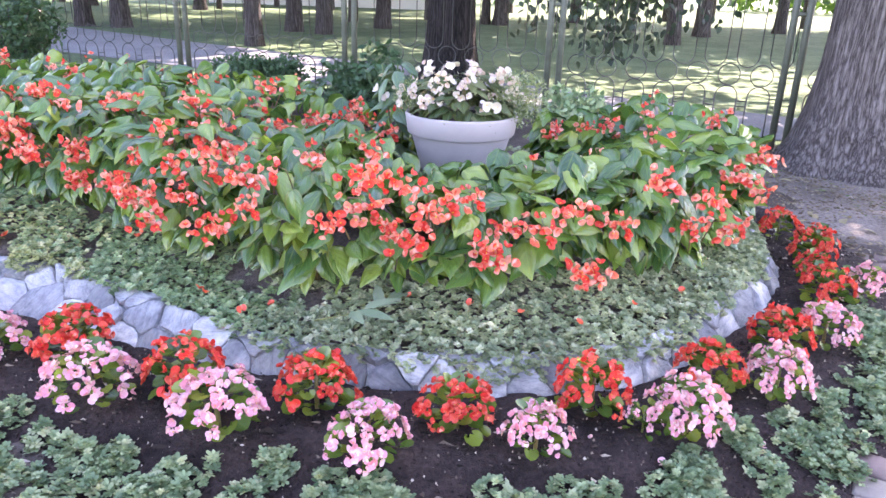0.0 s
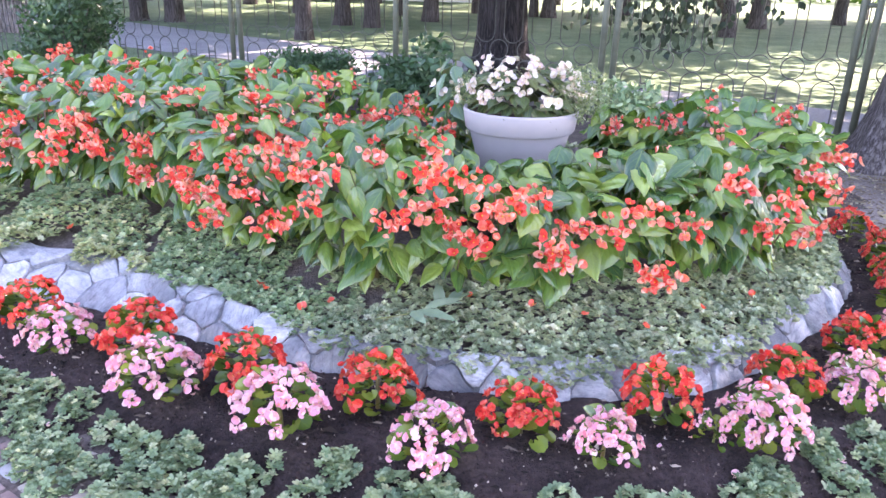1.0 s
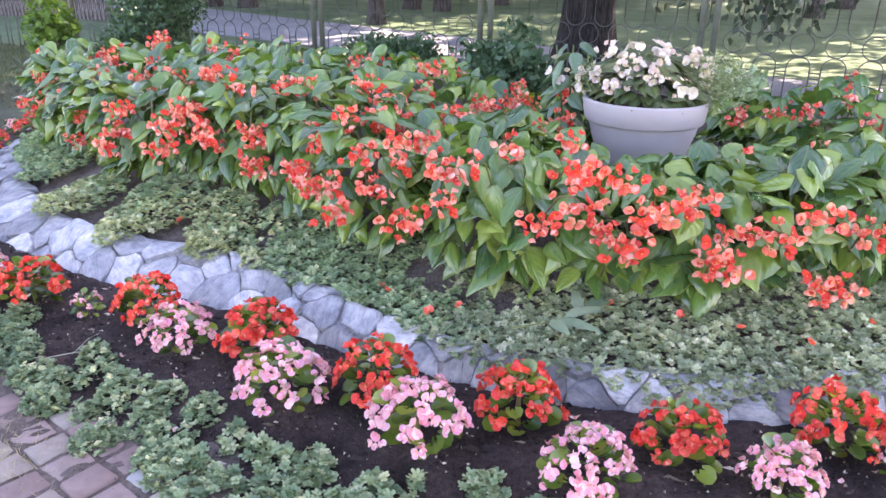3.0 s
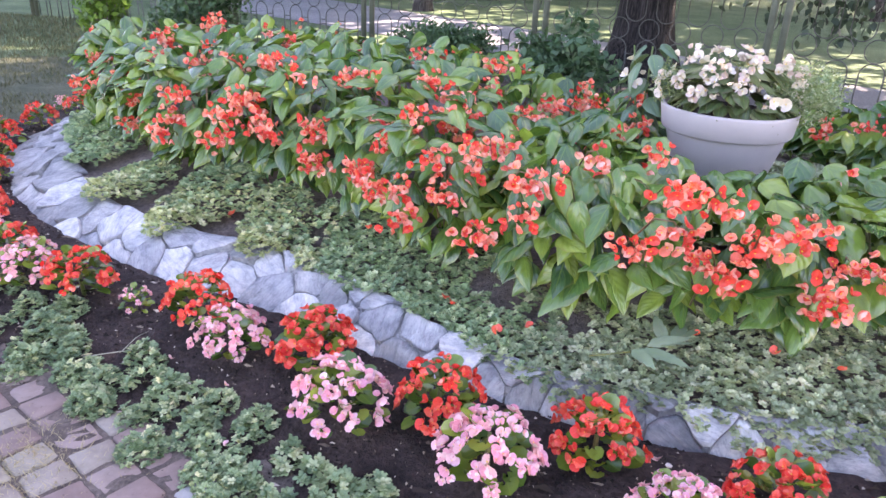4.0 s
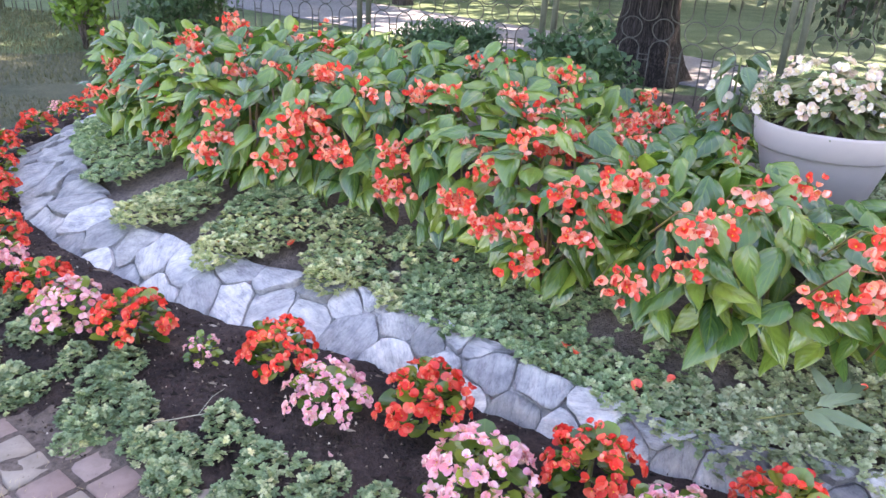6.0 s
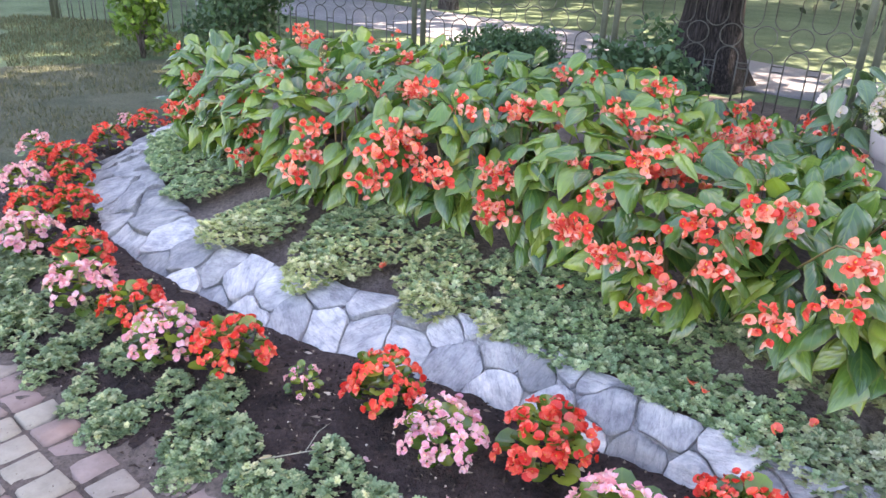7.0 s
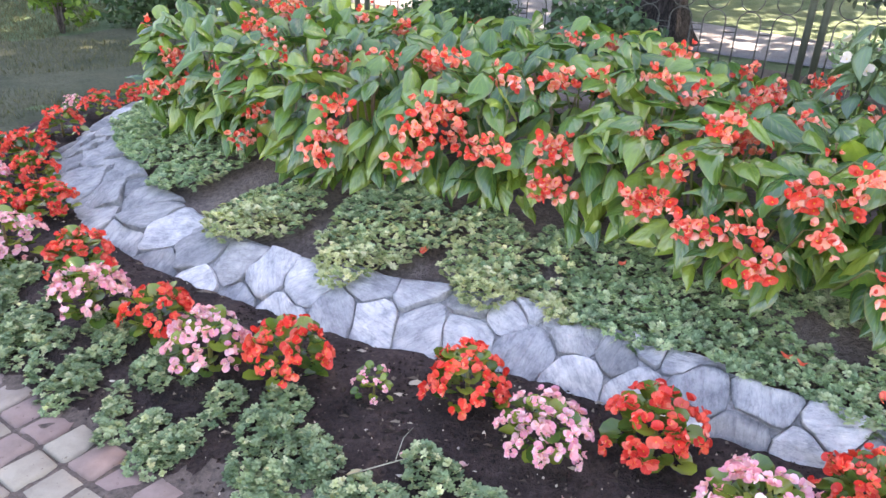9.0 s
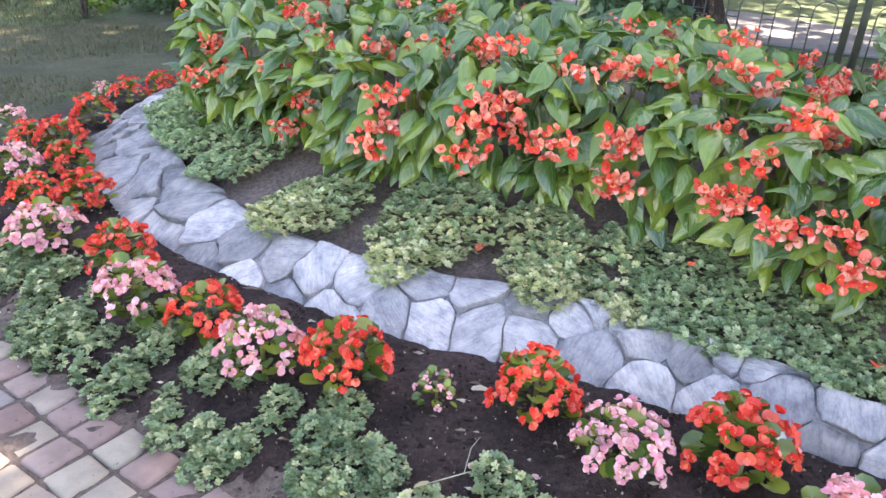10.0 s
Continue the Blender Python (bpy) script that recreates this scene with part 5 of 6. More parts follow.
def flower_pot():
    x, y = 0.04, 3.74
    z0 = soil_at(x, y)
    top = 0.815 - z0
    pot = empty("flower_pot", (x, y, z0), label="large pale lilac-grey round flower pot on the mound", category="flower pot")
    prof = [(0.0, 0.0), (0.15, 0.0), (0.157, 0.008), (0.246, top - 0.108), (0.248, top - 0.103)]
    part("pot_body", mesh_of("pot_body", *lathe(prof), (M_POT,), None, True), pot)
    rim = [(0.243, top - 0.104), (0.26, top - 0.102), (0.266, top - 0.095), (0.279, top - 0.012), (0.278, top - 0.003), (0.271, top), (0.26, top - 0.004), (0.252, top - 0.06)]
    v, f = lathe(rim)
    part("rim", mesh_of("rim", v, f[:-1], (M_POT,), None, True), pot)
    disc = [(0.0, top - 0.008), (0.15, top - 0.012), (0.258, top - 0.03)]
    v, f = lathe(disc)
    part("potting_soil", mesh_of("potting_soil", v, f[:-1], (M_SOIL,), None, True), pot)
    rng = random.Random(31)
    zt = z0 + top - 0.012
    white = empty("white_begonia", (x, y, zt), label="white begonia with dark toothed leaves growing in the pot", category="begonia")
    p = Pile()
    p.add(*tube([(0, 0, 0), (0.01, 0, 0.09), (0, 0.01, 0.17)], [0.012, 0.01, 0.006], 6))
    part("stem", p.mesh("stem", M_STEM), white)
    for k in range(120):
        a, el = k * 2.4, rng.uniform(0.0, 1.25)
        c = Vector((math.cos(a) * math.cos(el) * 0.21, math.sin(a) * math.cos(el) * 0.2, 0.05 + math.sin(el) * 0.15))
        s, down = rng.uniform(0.085, 0.125), -12 + rng.uniform(-14, 16)
        if k % 2 == 0:
            # leaves that lean out over the rim
            c, down = Vector((math.cos(a) * 0.19, math.sin(a) * 0.19, 0.035 + rng.uniform(0, 0.04))), rng.uniform(-38, -4)
        part("leaf", POT_LEAVES[rng.randrange(3)], white, Matrix.Translation(c) @ pose(0, 0, 0, 0, 0, math.degrees(a) - 90 + rng.uniform(-35, 35)) @ pose(0, 0, 0, down, rng.uniform(-25, 25), 0) @ Matrix.Diagonal((s, s, s, 1)))
    for k in range(54):
        a, el = k * 2.4 + rng.uniform(-0.4, 0.4), math.asin(rng.uniform(0.05, 0.98))
        c = Vector((math.cos(a) * math.cos(el) * 0.29, math.sin(a) * math.cos(el) * 0.28, 0.05 + math.sin(el) * 0.22)) * rng.uniform(0.86, 1.04)
        s = rng.uniform(0.046, 0.07)
        me = HEADS["white"][rng.randrange(4)] if k % 3 else BLOSSOMS["white"][rng.randrange(3)]
        s *= 0.7 if k % 3 else 1.0
        part("blossom", me, white, Matrix.Translation(c) @ aim(c + Vector((rng.uniform(-.1, .1), rng.uniform(-.25, .0), 0)), rng.uniform(0, 360)) @ Matrix.Diagonal((s, s, s, 1)))
    # airy fine-leaved filler at one side of the pot
    nrg = np.random.RandomState(9)
    cs = []
    for k in range(3000):
        d = nrg.normal(0, 1, 3)
        d /= np.linalg.norm(d)
        r = nrg.uniform(0.1, 1) ** 0.6
        if k % 3:
            cs.append((x + 0.28 + d[0] * r * 0.16, y - 0.03 + d[1] * r * 0.18, z0 + top + 0.075 + d[2] * r * 0.14))
        else:
            w = nrg.uniform(1.2, 3.6)
            cs.append((x + math.cos(w) * 0.27 + d[0] * r * 0.09, y + math.sin(w) * 0.26 + d[1] * r * 0.09, z0 + top + 0.07 + d[2] * r * 0.09))
    airy = rosettes("airy_filler_plant", np.array(cs), nrg.uniform(0.004, 0.0085, len(cs)), M_AIRY, 10, "airy pale green filler plant spilling from the pot", ((3, 1.0, 0.3), (2, 0.8, 0.9)), 0.9)
    airy["kind"] = "thing"
    del airy["kind"]
    airy["category"] = "plant"
    for k in range(24):
        c = Vector(cs[k * 121])
        b = Vector((x + (c.x - x) * 0.75, y + (c.y - y) * 0.75, z0 + top - 0.05))
        part("stem", mesh_of("stem", *tube([b, b.lerp(c, 0.6) + Vector((0, 0, 0.02)), c], [0.002, 0.0015, 0.001], 4), (M_AIRY,)), airy)


# ---- fence ----
def ring_tube(radius, wire, a0=0.0, a1=2 * math.pi, seg=20):
    closed = a1 - a0 > 6.2
    n = seg
    pts = [Vector((math.cos(a0 + (a1 - a0) * k / n) * radius, 0, math.sin(a0 + (a1 - a0) * k / n) * radius)) for k in range(n + (0 if closed else 1))]
    v, f = [], []
    for p in pts:
        d = p.normalized()
        for s in range(5):
            w = 2 * math.pi * s / 5
            v.append(p + d * math.cos(w) * wire + Vector((0, 1, 0)) * math.sin(w) * wire)
    m = len(pts)
    for i in range(m if closed else m - 1):
        j = (i + 1) % m
        for s in range(5):
            q = (s + 1) % 5
            f.append((i * 5 + s, i * 5 + q, j * 5 + q, j * 5 + s))
    return v, f


BAR_LOW = mesh_of("bar", *tube([(0, 0, 0.0), (0, 0, 0.47)], [0.0075, 0.0075], 6), (M_IRON,), None, True)
BAR_HIGH = mesh_of("upper_bar", *tube([(0, 0, 0.86), (0, 0, 2.15)], [0.005, 0.005], 6), (M_IRON,), None, True)
ARCH = mesh_of("arch", *ring_tube(0.098, 0.0055, 0, math.pi, 14), (M_IRON,), None, True)
SLING = mesh_of("sling", *ring_tube(0.098, 0.005, math.pi, 2 * math.pi, 14), (M_IRON,), None, True)
RING = mesh_of("ring", *ring_tube(0.098, 0.005), (M_IRON,), None, True)
CROSSBAR = mesh_of("crossbar", *tube([(0, 0, 0), (0.095, 0, 0)], [0.006, 0.006], 6), (M_IRON,), None, True)
POST_POLE = mesh_of("pole", *tube([(0, 0, -0.1), (0, 0, 2.3)], [0.032, 0.032], 12), (M_OLIVE,), None, True)
POST_PLATE = mesh_of("plate", *tube([(-0.08, 0, 0), (0.08, 0, 0)], [0.02, 0.02], 8), (M_OLIVE,), None, True)
FENCE_POSTS = [(-9.85, 10.97), (-7.71, 10.32), (-5.56, 9.67), (-3.42, 9.02), (-1.30, 8.38), (0.89, 7.72), (3.00, 7.08), (5.15, 6.43), (7.3, 5.78)]


def iron_fence():
    ang = math.degrees(math.atan2(-0.65, 2.14))
    fence = empty("iron_fence", (FENCE_POSTS[0][0], FENCE_POSTS[0][1], 0), label="dark wrought-iron park fence with rings, arches and olive posts", category="fence")
    for i, (x, y) in enumerate(FENCE_POSTS):
        m = fence.matrix_basis.inverted() @ pose(x, y, 0, 0, 0, ang)
        m = Matrix.Translation((-FENCE_POSTS[0][0], -FENCE_POSTS[0][1], 0)) @ pose(x, y, 0, 0, 0, ang)
        post = part("post", POST_PLATE, fence, m @ pose(0, 0, 1.25), "olive-painted double post")
        part("pole", POST_POLE, post, pose(-0.06, 0, -1.25))
        part("pole", POST_POLE, post, pose(0.06, 0, -1.25))
        if i == len(FENCE_POSTS) - 1:
            break
        length = math.hypot(FENCE_POSTS[i + 1][0] - x, FENCE_POSTS[i + 1][1] - y)
        rails = Pile()
        for z, r in ((2.0, 0.012),):
            rails.add(*tube([(0.05, 0, z), (length - 0.05, 0, z)], [r, r], 6))
        panel = part("panel", rails.mesh("panel", M_IRON), fence, m)
        n = 7
        gap = (length - 0.2) / n
        for k in range(n):
            u = 0.1 + (k + 0.5) * gap
            for s in (-0.098, 0.098):
                part("bar", BAR_LOW, panel, pose(u + s, 0, 0.02))
                part("upper_bar", BAR_HIGH, panel, pose(u + gap / 2 + s, 0, 0))
            part("arch", ARCH, panel, pose(u, 0, 0.49))
            part("ring", RING, panel, pose(u, 0.004, 0.69))
            part("sling", SLING, panel, pose(u + gap / 2, -0.004, 0.86))
            if k < n - 1:
                for z in (0.40, 0.45):
                    part("crossbar", CROSSBAR, panel, pose(u + 0.098, 0, z))


# ---- trees ----
def trunk_mesh(r, height, seed, seg=22, flare=1.6, lean=(0.0, 0.0), bark=None):
    v, f = [], []
    rows = 16
    for i in range(rows + 1):
        t = i / rows
        z = -0.15 + (height + 0.15) * t ** 1.4
        rr = r * (1 + (flare - 1) * math.exp(-max(z, 0) * 3.0)) * (1 - 0.45 * t)
        for k in range(seg):
            a = 2 * math.pi * k / seg
            root = 1 + 0.16 * math.exp(-max(z, 0) * 2.5) * math.sin(a * 5 + seed) + 0.10 * noise.noise((math.cos(a) * 2.2, math.sin(a) * 2.2, z * 0.7 + seed)) + 0.03 * math.sin(a * 11 + z * 2)
            v.append((math.cos(a) * rr * root + lean[0] * t * height, math.sin(a) * rr * root + lean[1] * t * height, z))
    for i in range(rows):
        for k in range(seg):
            q = (k + 1) % seg
            f.append((i * seg + k, i * seg + q, (i + 1) * seg + q, (i + 1) * seg + k))
    f.append(tuple(range(rows * seg, (rows + 1) * seg)))
    return mesh_of("trunk", v, f, (bark or M_BARK,), None, True)


def leaf_cloud(n, centres, radii, size, seed, flat=0.7):
    """Loose leaves scattered through several clumps: verts and faces."""
    rng = np.random.RandomState(seed)
    c = np.array(centres)[rng.randint(0, len(centres), n)]
    r = np.array(radii)[rng.randint(0, len(radii), n)]
    d = rng.normal(0, 1, (n, 3))
    d /= np.linalg.norm(d, axis=1)[:, None]
    p = c + d * (r * rng.uniform(0.25, 1.0, n) ** 0.45)[:, None] * np.array([1, 1, flat])
    a = rng.normal(0, 1, (n, 3)); a /= np.linalg.norm(a, axis=1)[:, None]
    b = np.cross(a, rng.normal(0, 1, (n, 3))); b /= np.linalg.norm(b, axis=1)[:, None]
    s = size * rng.uniform(0.6, 1.3, n)[:, None]
    v = np.stack([p - a * s, p - b * s * 0.5, p + a * s, p + b * s * 0.5], 1).reshape(-1, 3)
    i = np.arange(n) * 4
    return v, np.column_stack([i, i + 1, i + 2, i + 3])


def tree(x, y, r, height, seed, crown_r, crown_z, leaves, size=0.16, label="tall park tree with a rough brown trunk", flare=1.5, lean=(0, 0), group="park trees", seg=22, bark=None, off=(0, 0)):
    rng = random.Random(seed)
    t = empty("tree", (x, y, 0), label=label, category="tree", group=group)
    part("trunk", trunk_mesh(r, height, seed, seg, flare, lean, bark), t)
    p = Pile()
    centres = []
    for k in range(8):
        a = k * 2.4 + rng.uniform(-0.3, 0.3)
        z = crown_z * rng.uniform(0.75, 1.0)
        d = Vector((math.cos(a), math.sin(a), 0)) * crown_r * rng.uniform(0.45, 0.8) + Vector((off[0], off[1], 0))
        e = d + Vector((0, 0, z + rng.uniform(0.8, 2.2)))
        base = Vector((lean[0] * z, lean[1] * z, z))
        p.add(*tube([base, base.lerp(e, 0.5) + Vector((0, 0, 0.3)), e], [r * 0.32, r * 0.2, r * 0.07], 7))
        centres.append(tuple(e))
        centres.append(tuple(base.lerp(e, 0.6) + Vector((0, 0, 0.8))))
    centres.append((off[0], off[1], crown_z + 3.0))
    part("limb", p.mesh("limb", M_BARK), t)
    v, f = leaf_cloud(leaves, centres, [crown_r * 0.32, crown_r * 0.42, crown_r * 0.5], size, seed)
    part("crown", mesh_of("crown", v, f, (M_TREE_LEAF,)), t)
    return t


def park_trees():
    # the unseen crowns are set off towards the sun so they shade the bed
    tree(3.32, 6.45, 0.44, 6.0, 3, 4.2, 4.9, 19000, 0.17, "broad old park tree with deeply furrowed grey bark", 1.38, (0.03, 0.0), off=(1.7, 2.2))
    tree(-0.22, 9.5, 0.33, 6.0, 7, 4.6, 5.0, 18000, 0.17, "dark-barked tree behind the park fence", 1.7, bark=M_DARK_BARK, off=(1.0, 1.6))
    spots = [(-4.75, 16.4, .24), (-5.1, 21.5, .3), (-4.1, 20.8, .3), (-2.9, 24.4, .33), (-10.8, 20.7, .3), (-9.7, 20.6, .34), (7.7, 26, .34), (11.8, 29.9, .3),
             (-13.5, 22.5, .3), (-8.0, 27, .3), (1.0, 29, .35), (4.3, 33, .3), (-17, 27, .35), (14.5, 24, .3), (-12, 33, .35), (-1.5, 36, .35), (9.5, 38, .35), (18, 36, .35), (-20, 36, .35), (5.6, 21.5, .26)]
    for i, (x, y, r) in enumerate(spots):
        tree(x, y, r * 0.8, 7.5, 20 + i, 5.0, 6.6, 2600 if x < -3 else 2300, 0.3, seg=12, bark=M_FAR_BARK, flare=1.12)
    rng = random.Random(41)
    for k in range(18):
        tree(-22 + k * 2.45 + rng.uniform(-0.8, 0.8), rng.uniform(27, 44), rng.uniform(0.11, 0.2), 8.0, 200 + k, 4.0, 7.2, 700, 0.35, seg=9, bark=M_FAR_BARK, flare=1.1, label="slender dark-trunked tree far back in the park")
    # tree out of view, added for the shade its crown casts on the path
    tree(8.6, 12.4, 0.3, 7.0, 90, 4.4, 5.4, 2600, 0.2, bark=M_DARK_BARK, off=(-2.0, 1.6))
    # low leafy sprays that hang from the trees over the fence
    rng = random.Random(77)
    for sx, sy, sz, n in ((1.5, 8.4, 0.72, 170), (1.8, 8.6, 0.78, 170), (0.72, 8.6, 0.98, 130), (2.6, 8.7, 1.1, 100), (1.15, 8.3, 0.92, 170), (2.1, 8.9, 0.95, 130), (1.6, 8.9, 1.0, 160), (0.95, 8.7, 1.12, 130)):
        spray = empty("hanging_branch", (sx, sy, sz), label="hanging leafy branch end of a park tree", category="branch", group="hanging branches")
        p = Pile()
        p.add(*tube([(0.3, 0.2, 2.6), (0.15, 0.1, 1.2), (0, 0, 0)], [0.02, 0.012, 0.004], 6))
        part("twig", p.mesh("twig", M_BARK), spray)
        q = Pile()
        for k in range(n):
            t = rng.uniform(0, 0.75)
            at = Vector((0.25 * t, 0.15 * t, 1.6 * t)) + Vector((rng.uniform(-.3, .3), rng.uniform(-.25, .25), rng.uniform(-.12, .12)))
            m = Matrix.Translation(at) @ pose(0, 0, 0, rng.uniform(-90, -20), rng.uniform(-40, 40), rng.uniform(0, 360))
            q.add(*moved(blade(0.095, 0.07, 0.15, 0.2, 0, 1, 3), m))
        part("leaves", q.mesh("leaves", M_SHADED_SPRAY), spray)


# ---- shrubs ----
def shrub(x, y, rx, ry, h, n, size, mat, seed, label, lumps=9, low=0.3):
    rng = random.Random(seed)
    s = empty("shrub", (x, y, 0), label=label, category="shrub")
    p = Pile()
    cs = []
    for k in range(lumps):
        a = k * 2.4
        d = Vector((math.cos(a) * rx, math.sin(a) * ry, 0)) * rng.uniform(0.2, 0.62)
        e = d + Vector((0, 0, h * rng.uniform(low, 0.75)))
        p.add(*tube([(0, 0, -0.05), d * 0.4 + Vector((0, 0, h * 0.25)), e], [0.018, 0.012, 0.005], 5))
        cs.append(tuple(e))
    part("stem", p.mesh("stem", M_BARK), s)
    v, f = leaf_cloud(n, cs, [rx * 0.4, rx * 0.5], size, seed, min(1.0, 0.8 * h / rx))
    v[:, 2] = np.maximum(v[:, 2], 0.01)
    part("foliage", mesh_of("foliage", v, f, (mat,)), s)


def shrubs():
    shrub(-2.25, 8.0, 0.55, 0.5, 0.62, 9500, 0.027, M_SHRUB, 51, "clipped dark green box shrub beside the fence", 14)
    shrub(-0.95, 7.45, 0.55, 0.42, 0.85, 2600, 0.045, M_SHRUB, 52, "dark leafy rose shrub in front of the fence", 12)
    shrub(-5.7, 9.15, 0.75, 0.7, 1.35, 5000, 0.04, M_SHRUB, 53, "dense dark evergreen shrub on the lawn", 18, 0.12)
    shrub(-6.5, 8.3, 0.38, 0.35, 1.3, 1100, 0.05, M_SHRUB_LIGHT, 54, "thin light green sapling on the lawn", 12, 0.08)
    shrub(1.05, 6.9, 0.35, 0.3, 0.6, 900, 0.04, M_SEDUM, 55, "grey-green bush beside the fence", 9)


DARK_LEAVES = [wing_leaf(0.6, 0.15 + 0.1 * k, (-1) ** k * 0.2, 0.2, M_DARK_LEAF) for k in range(3)]


def tall_white_begonia():
    rng = random.Random(61)
    x, y = -0.30, 3.92
    z = soil_at(x, y)
    w = empty("tall_white_begonia", (x, y, z), label="tall white-flowered begonia behind the pot", category="begonia")
    p = Pile()
    for k in range(3):
        p.add(*tube([(0, 0, -0.02), (0.03 * (k - 1), 0.02 * k, 0.3), (0.08 * (k - 1), 0.02, 0.62)], [0.008, 0.006, 0.004], 5))
    part("stem", p.mesh("stem", M_STEM), w)
    for k in range(40):
        a, h = k * 2.4, 0.08 + 0.56 * k / 39
        s = rng.uniform(0.1, 0.145)
        r = 0.015 + 0.085 * rng.random()
        c = Vector((math.cos(a) * r, math.sin(a) * r, h))
        part("leaf", DARK_LEAVES[rng.randrange(3)], w, Matrix.Translation(c) @ pose(0, 0, 0, 0, 0, math.degrees(a) - 90) @ pose(0, 0, 0, -24 + rng.uniform(-20, 20), rng.uniform(-25, 25), 0) @ Matrix.Diagonal((s, s, s, 1)))
    for k in range(9):
        a, h = k * 2.4, rng.uniform(0.42, 0.64)
        s = rng.uniform(0.045, 0.06)
        c = Vector((math.cos(a) * 0.1, math.sin(a) * 0.1, h))
        part("blossom", BLOSSOMS["white"][k % 3], w, Matrix.Translation(c) @ aim((c.x, c.y - 0.05, 0.1), k * 40) @ Matrix.Diagonal((s, s, s, 1)))


# ---- far things ----
def slat_fence():
    fence = empty("slat_fence", (-19.0, 17.0, 0), label="weathered dark wooden slat fence at the lawn's edge", category="fence")
    n, L = 76, 8.6
    bm = bmesh.new()
    bmesh.ops.create_cube(bm, size=1.0, matrix=pose(0, 0, 0.75) @ Matrix.Diagonal((0.085, 0.025, 1.5, 1)))
    slat = from_bm(bm, "slat", M_BARK, False)
    for k in range(n):
        part("slat", slat, fence, pose(L * k / n, -1.6 * k / n, 0.0, 0, 0, -10.5))
    for z in (0.35, 1.2):
        part("rail", mesh_of("rail", *tube([(0, 0.04, z), (L, -1.6 + 0.04, z)], [0.03, 0.03], 6), (M_BARK,)), fence)


def far_house():
    h = empty("house", (-8.0, 46.0, 0), label="pale rendered house among distant trees", category="house")
    bm = bmesh.new()
    bmesh.ops.create_cube(bm, size=1.0, matrix=pose(0, 0, 2.5) @ Matrix.Diagonal((14, 7, 5.2, 1)))
    part("wall", from_bm(bm, "wall", M_BUILDING, False), h)
    bm = bmesh.new()
    bmesh.ops.create_cone(bm, segments=4, radius1=11, radius2=5, depth=2.4, cap_ends=True, matrix=pose(0, 0, 6.25) @ Matrix.Diagonal((1, 0.6, 1, 1)) @ pose(0, 0, 0, 0, 0, 45))
    part("roof", from_bm(bm, "roof", M_OLIVE, False), h)
    bm = bmesh.new()
    bmesh.ops.create_cube(bm, size=1.0, matrix=Matrix.Diagonal((1.2, 0.12, 1.5, 1)))
    win = from_bm(bm, "window", M_GLASS, False)
    for k in range(5):
        part("window", win, h, pose(-5.2 + k * 2.6, -3.5, 2.0))


def far_woods():
    rng = np.random.RandomState(4)
    cs = [(x + rng.uniform(-2, 2), 62 + rng.uniform(-4, 10) + abs(x) * 0.05, rng.uniform(1.5, 9)) for x in np.linspace(-75, 75, 150)]
    v, f = leaf_cloud(14000, cs, [2.0, 3.0, 4.0], 0.5, 14, 0.9)
    v[:, 2] = np.maximum(v[:, 2], 0.0)
    tagged(new("far_woods", mesh_of("far_woods", v, f, (M_TREE_LEAF,))), "hazy green trees at the far edge of the park", "woods", kind="stuff")


def grass_tufts():
    rng = np.random.RandomState(6)
    n = 70000
    q = np.column_stack([rng.uniform(-10.5, -3.2, n), rng.uniform(2.8, 11.0, n)])
    d = poly_dist(q, O_CURVE)
    patch = np.array([noise.noise((x * 0.9, y * 0.9, 2.0)) for x, y in q])
    q = q[(d < -0.75) & (patch > -0.3)]
    n = len(q)
    a = rng.uniform(0, 6.28, n)
    h = rng.uniform(0.02, 0.055, n)
    w = 0.004
    lean = rng.uniform(-0.03, 0.03, (n, 2))
    z = np.zeros(n) - 0.008
    v = np.stack([np.column_stack([q[:, 0] - np.cos(a) * w, q[:, 1] - np.sin(a) * w, z]), np.column_stack([q[:, 0] + np.cos(a) * w, q[:, 1] + np.sin(a) * w, z]),
                  np.column_stack([q + lean, h])], 1).reshape(-1, 3)
    i = np.arange(n) * 3
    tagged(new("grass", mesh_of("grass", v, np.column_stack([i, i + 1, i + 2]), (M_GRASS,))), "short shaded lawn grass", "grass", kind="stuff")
    n = 5000
    q = np.column_stack([rng.uniform(-4.6, -1.2, n), rng.uniform(0.6, 3.2, n)])
    d = poly_dist(q, O_CURVE)
    q = q[(d < -1.08) & (d > -1.9)]
    q = np.concatenate([q, rng.normal((-1.9, 1.8), (0.11, 0.09), (1300, 2)), rng.normal((-2.3, 1.75), (0.2, 0.12), (900, 2))])
    n = len(q)
    a = rng.uniform(0, 6.28, n)
    lean = rng.normal(0, 0.03, (n, 2))
    v = np.stack([np.column_stack([q[:, 0] - np.cos(a) * 0.002, q[:, 1] - np.sin(a) * 0.002, np.zeros(n)]), np.column_stack([q[:, 0] + np.cos(a) * 0.002, q[:, 1] + np.sin(a) * 0.002, np.zeros(n)]),
                  np.column_stack([q + lean, rng.uniform(0.01, 0.04, n)])], 1).reshape(-1, 3)
    i = np.arange(n) * 3
    tagged(new("dry_grass", mesh_of("dry_grass", v, np.column_stack([i, i + 1, i + 2]), (M_STRAW,))), "dry straw-coloured grass beside the pavers", "grass", kind="stuff")


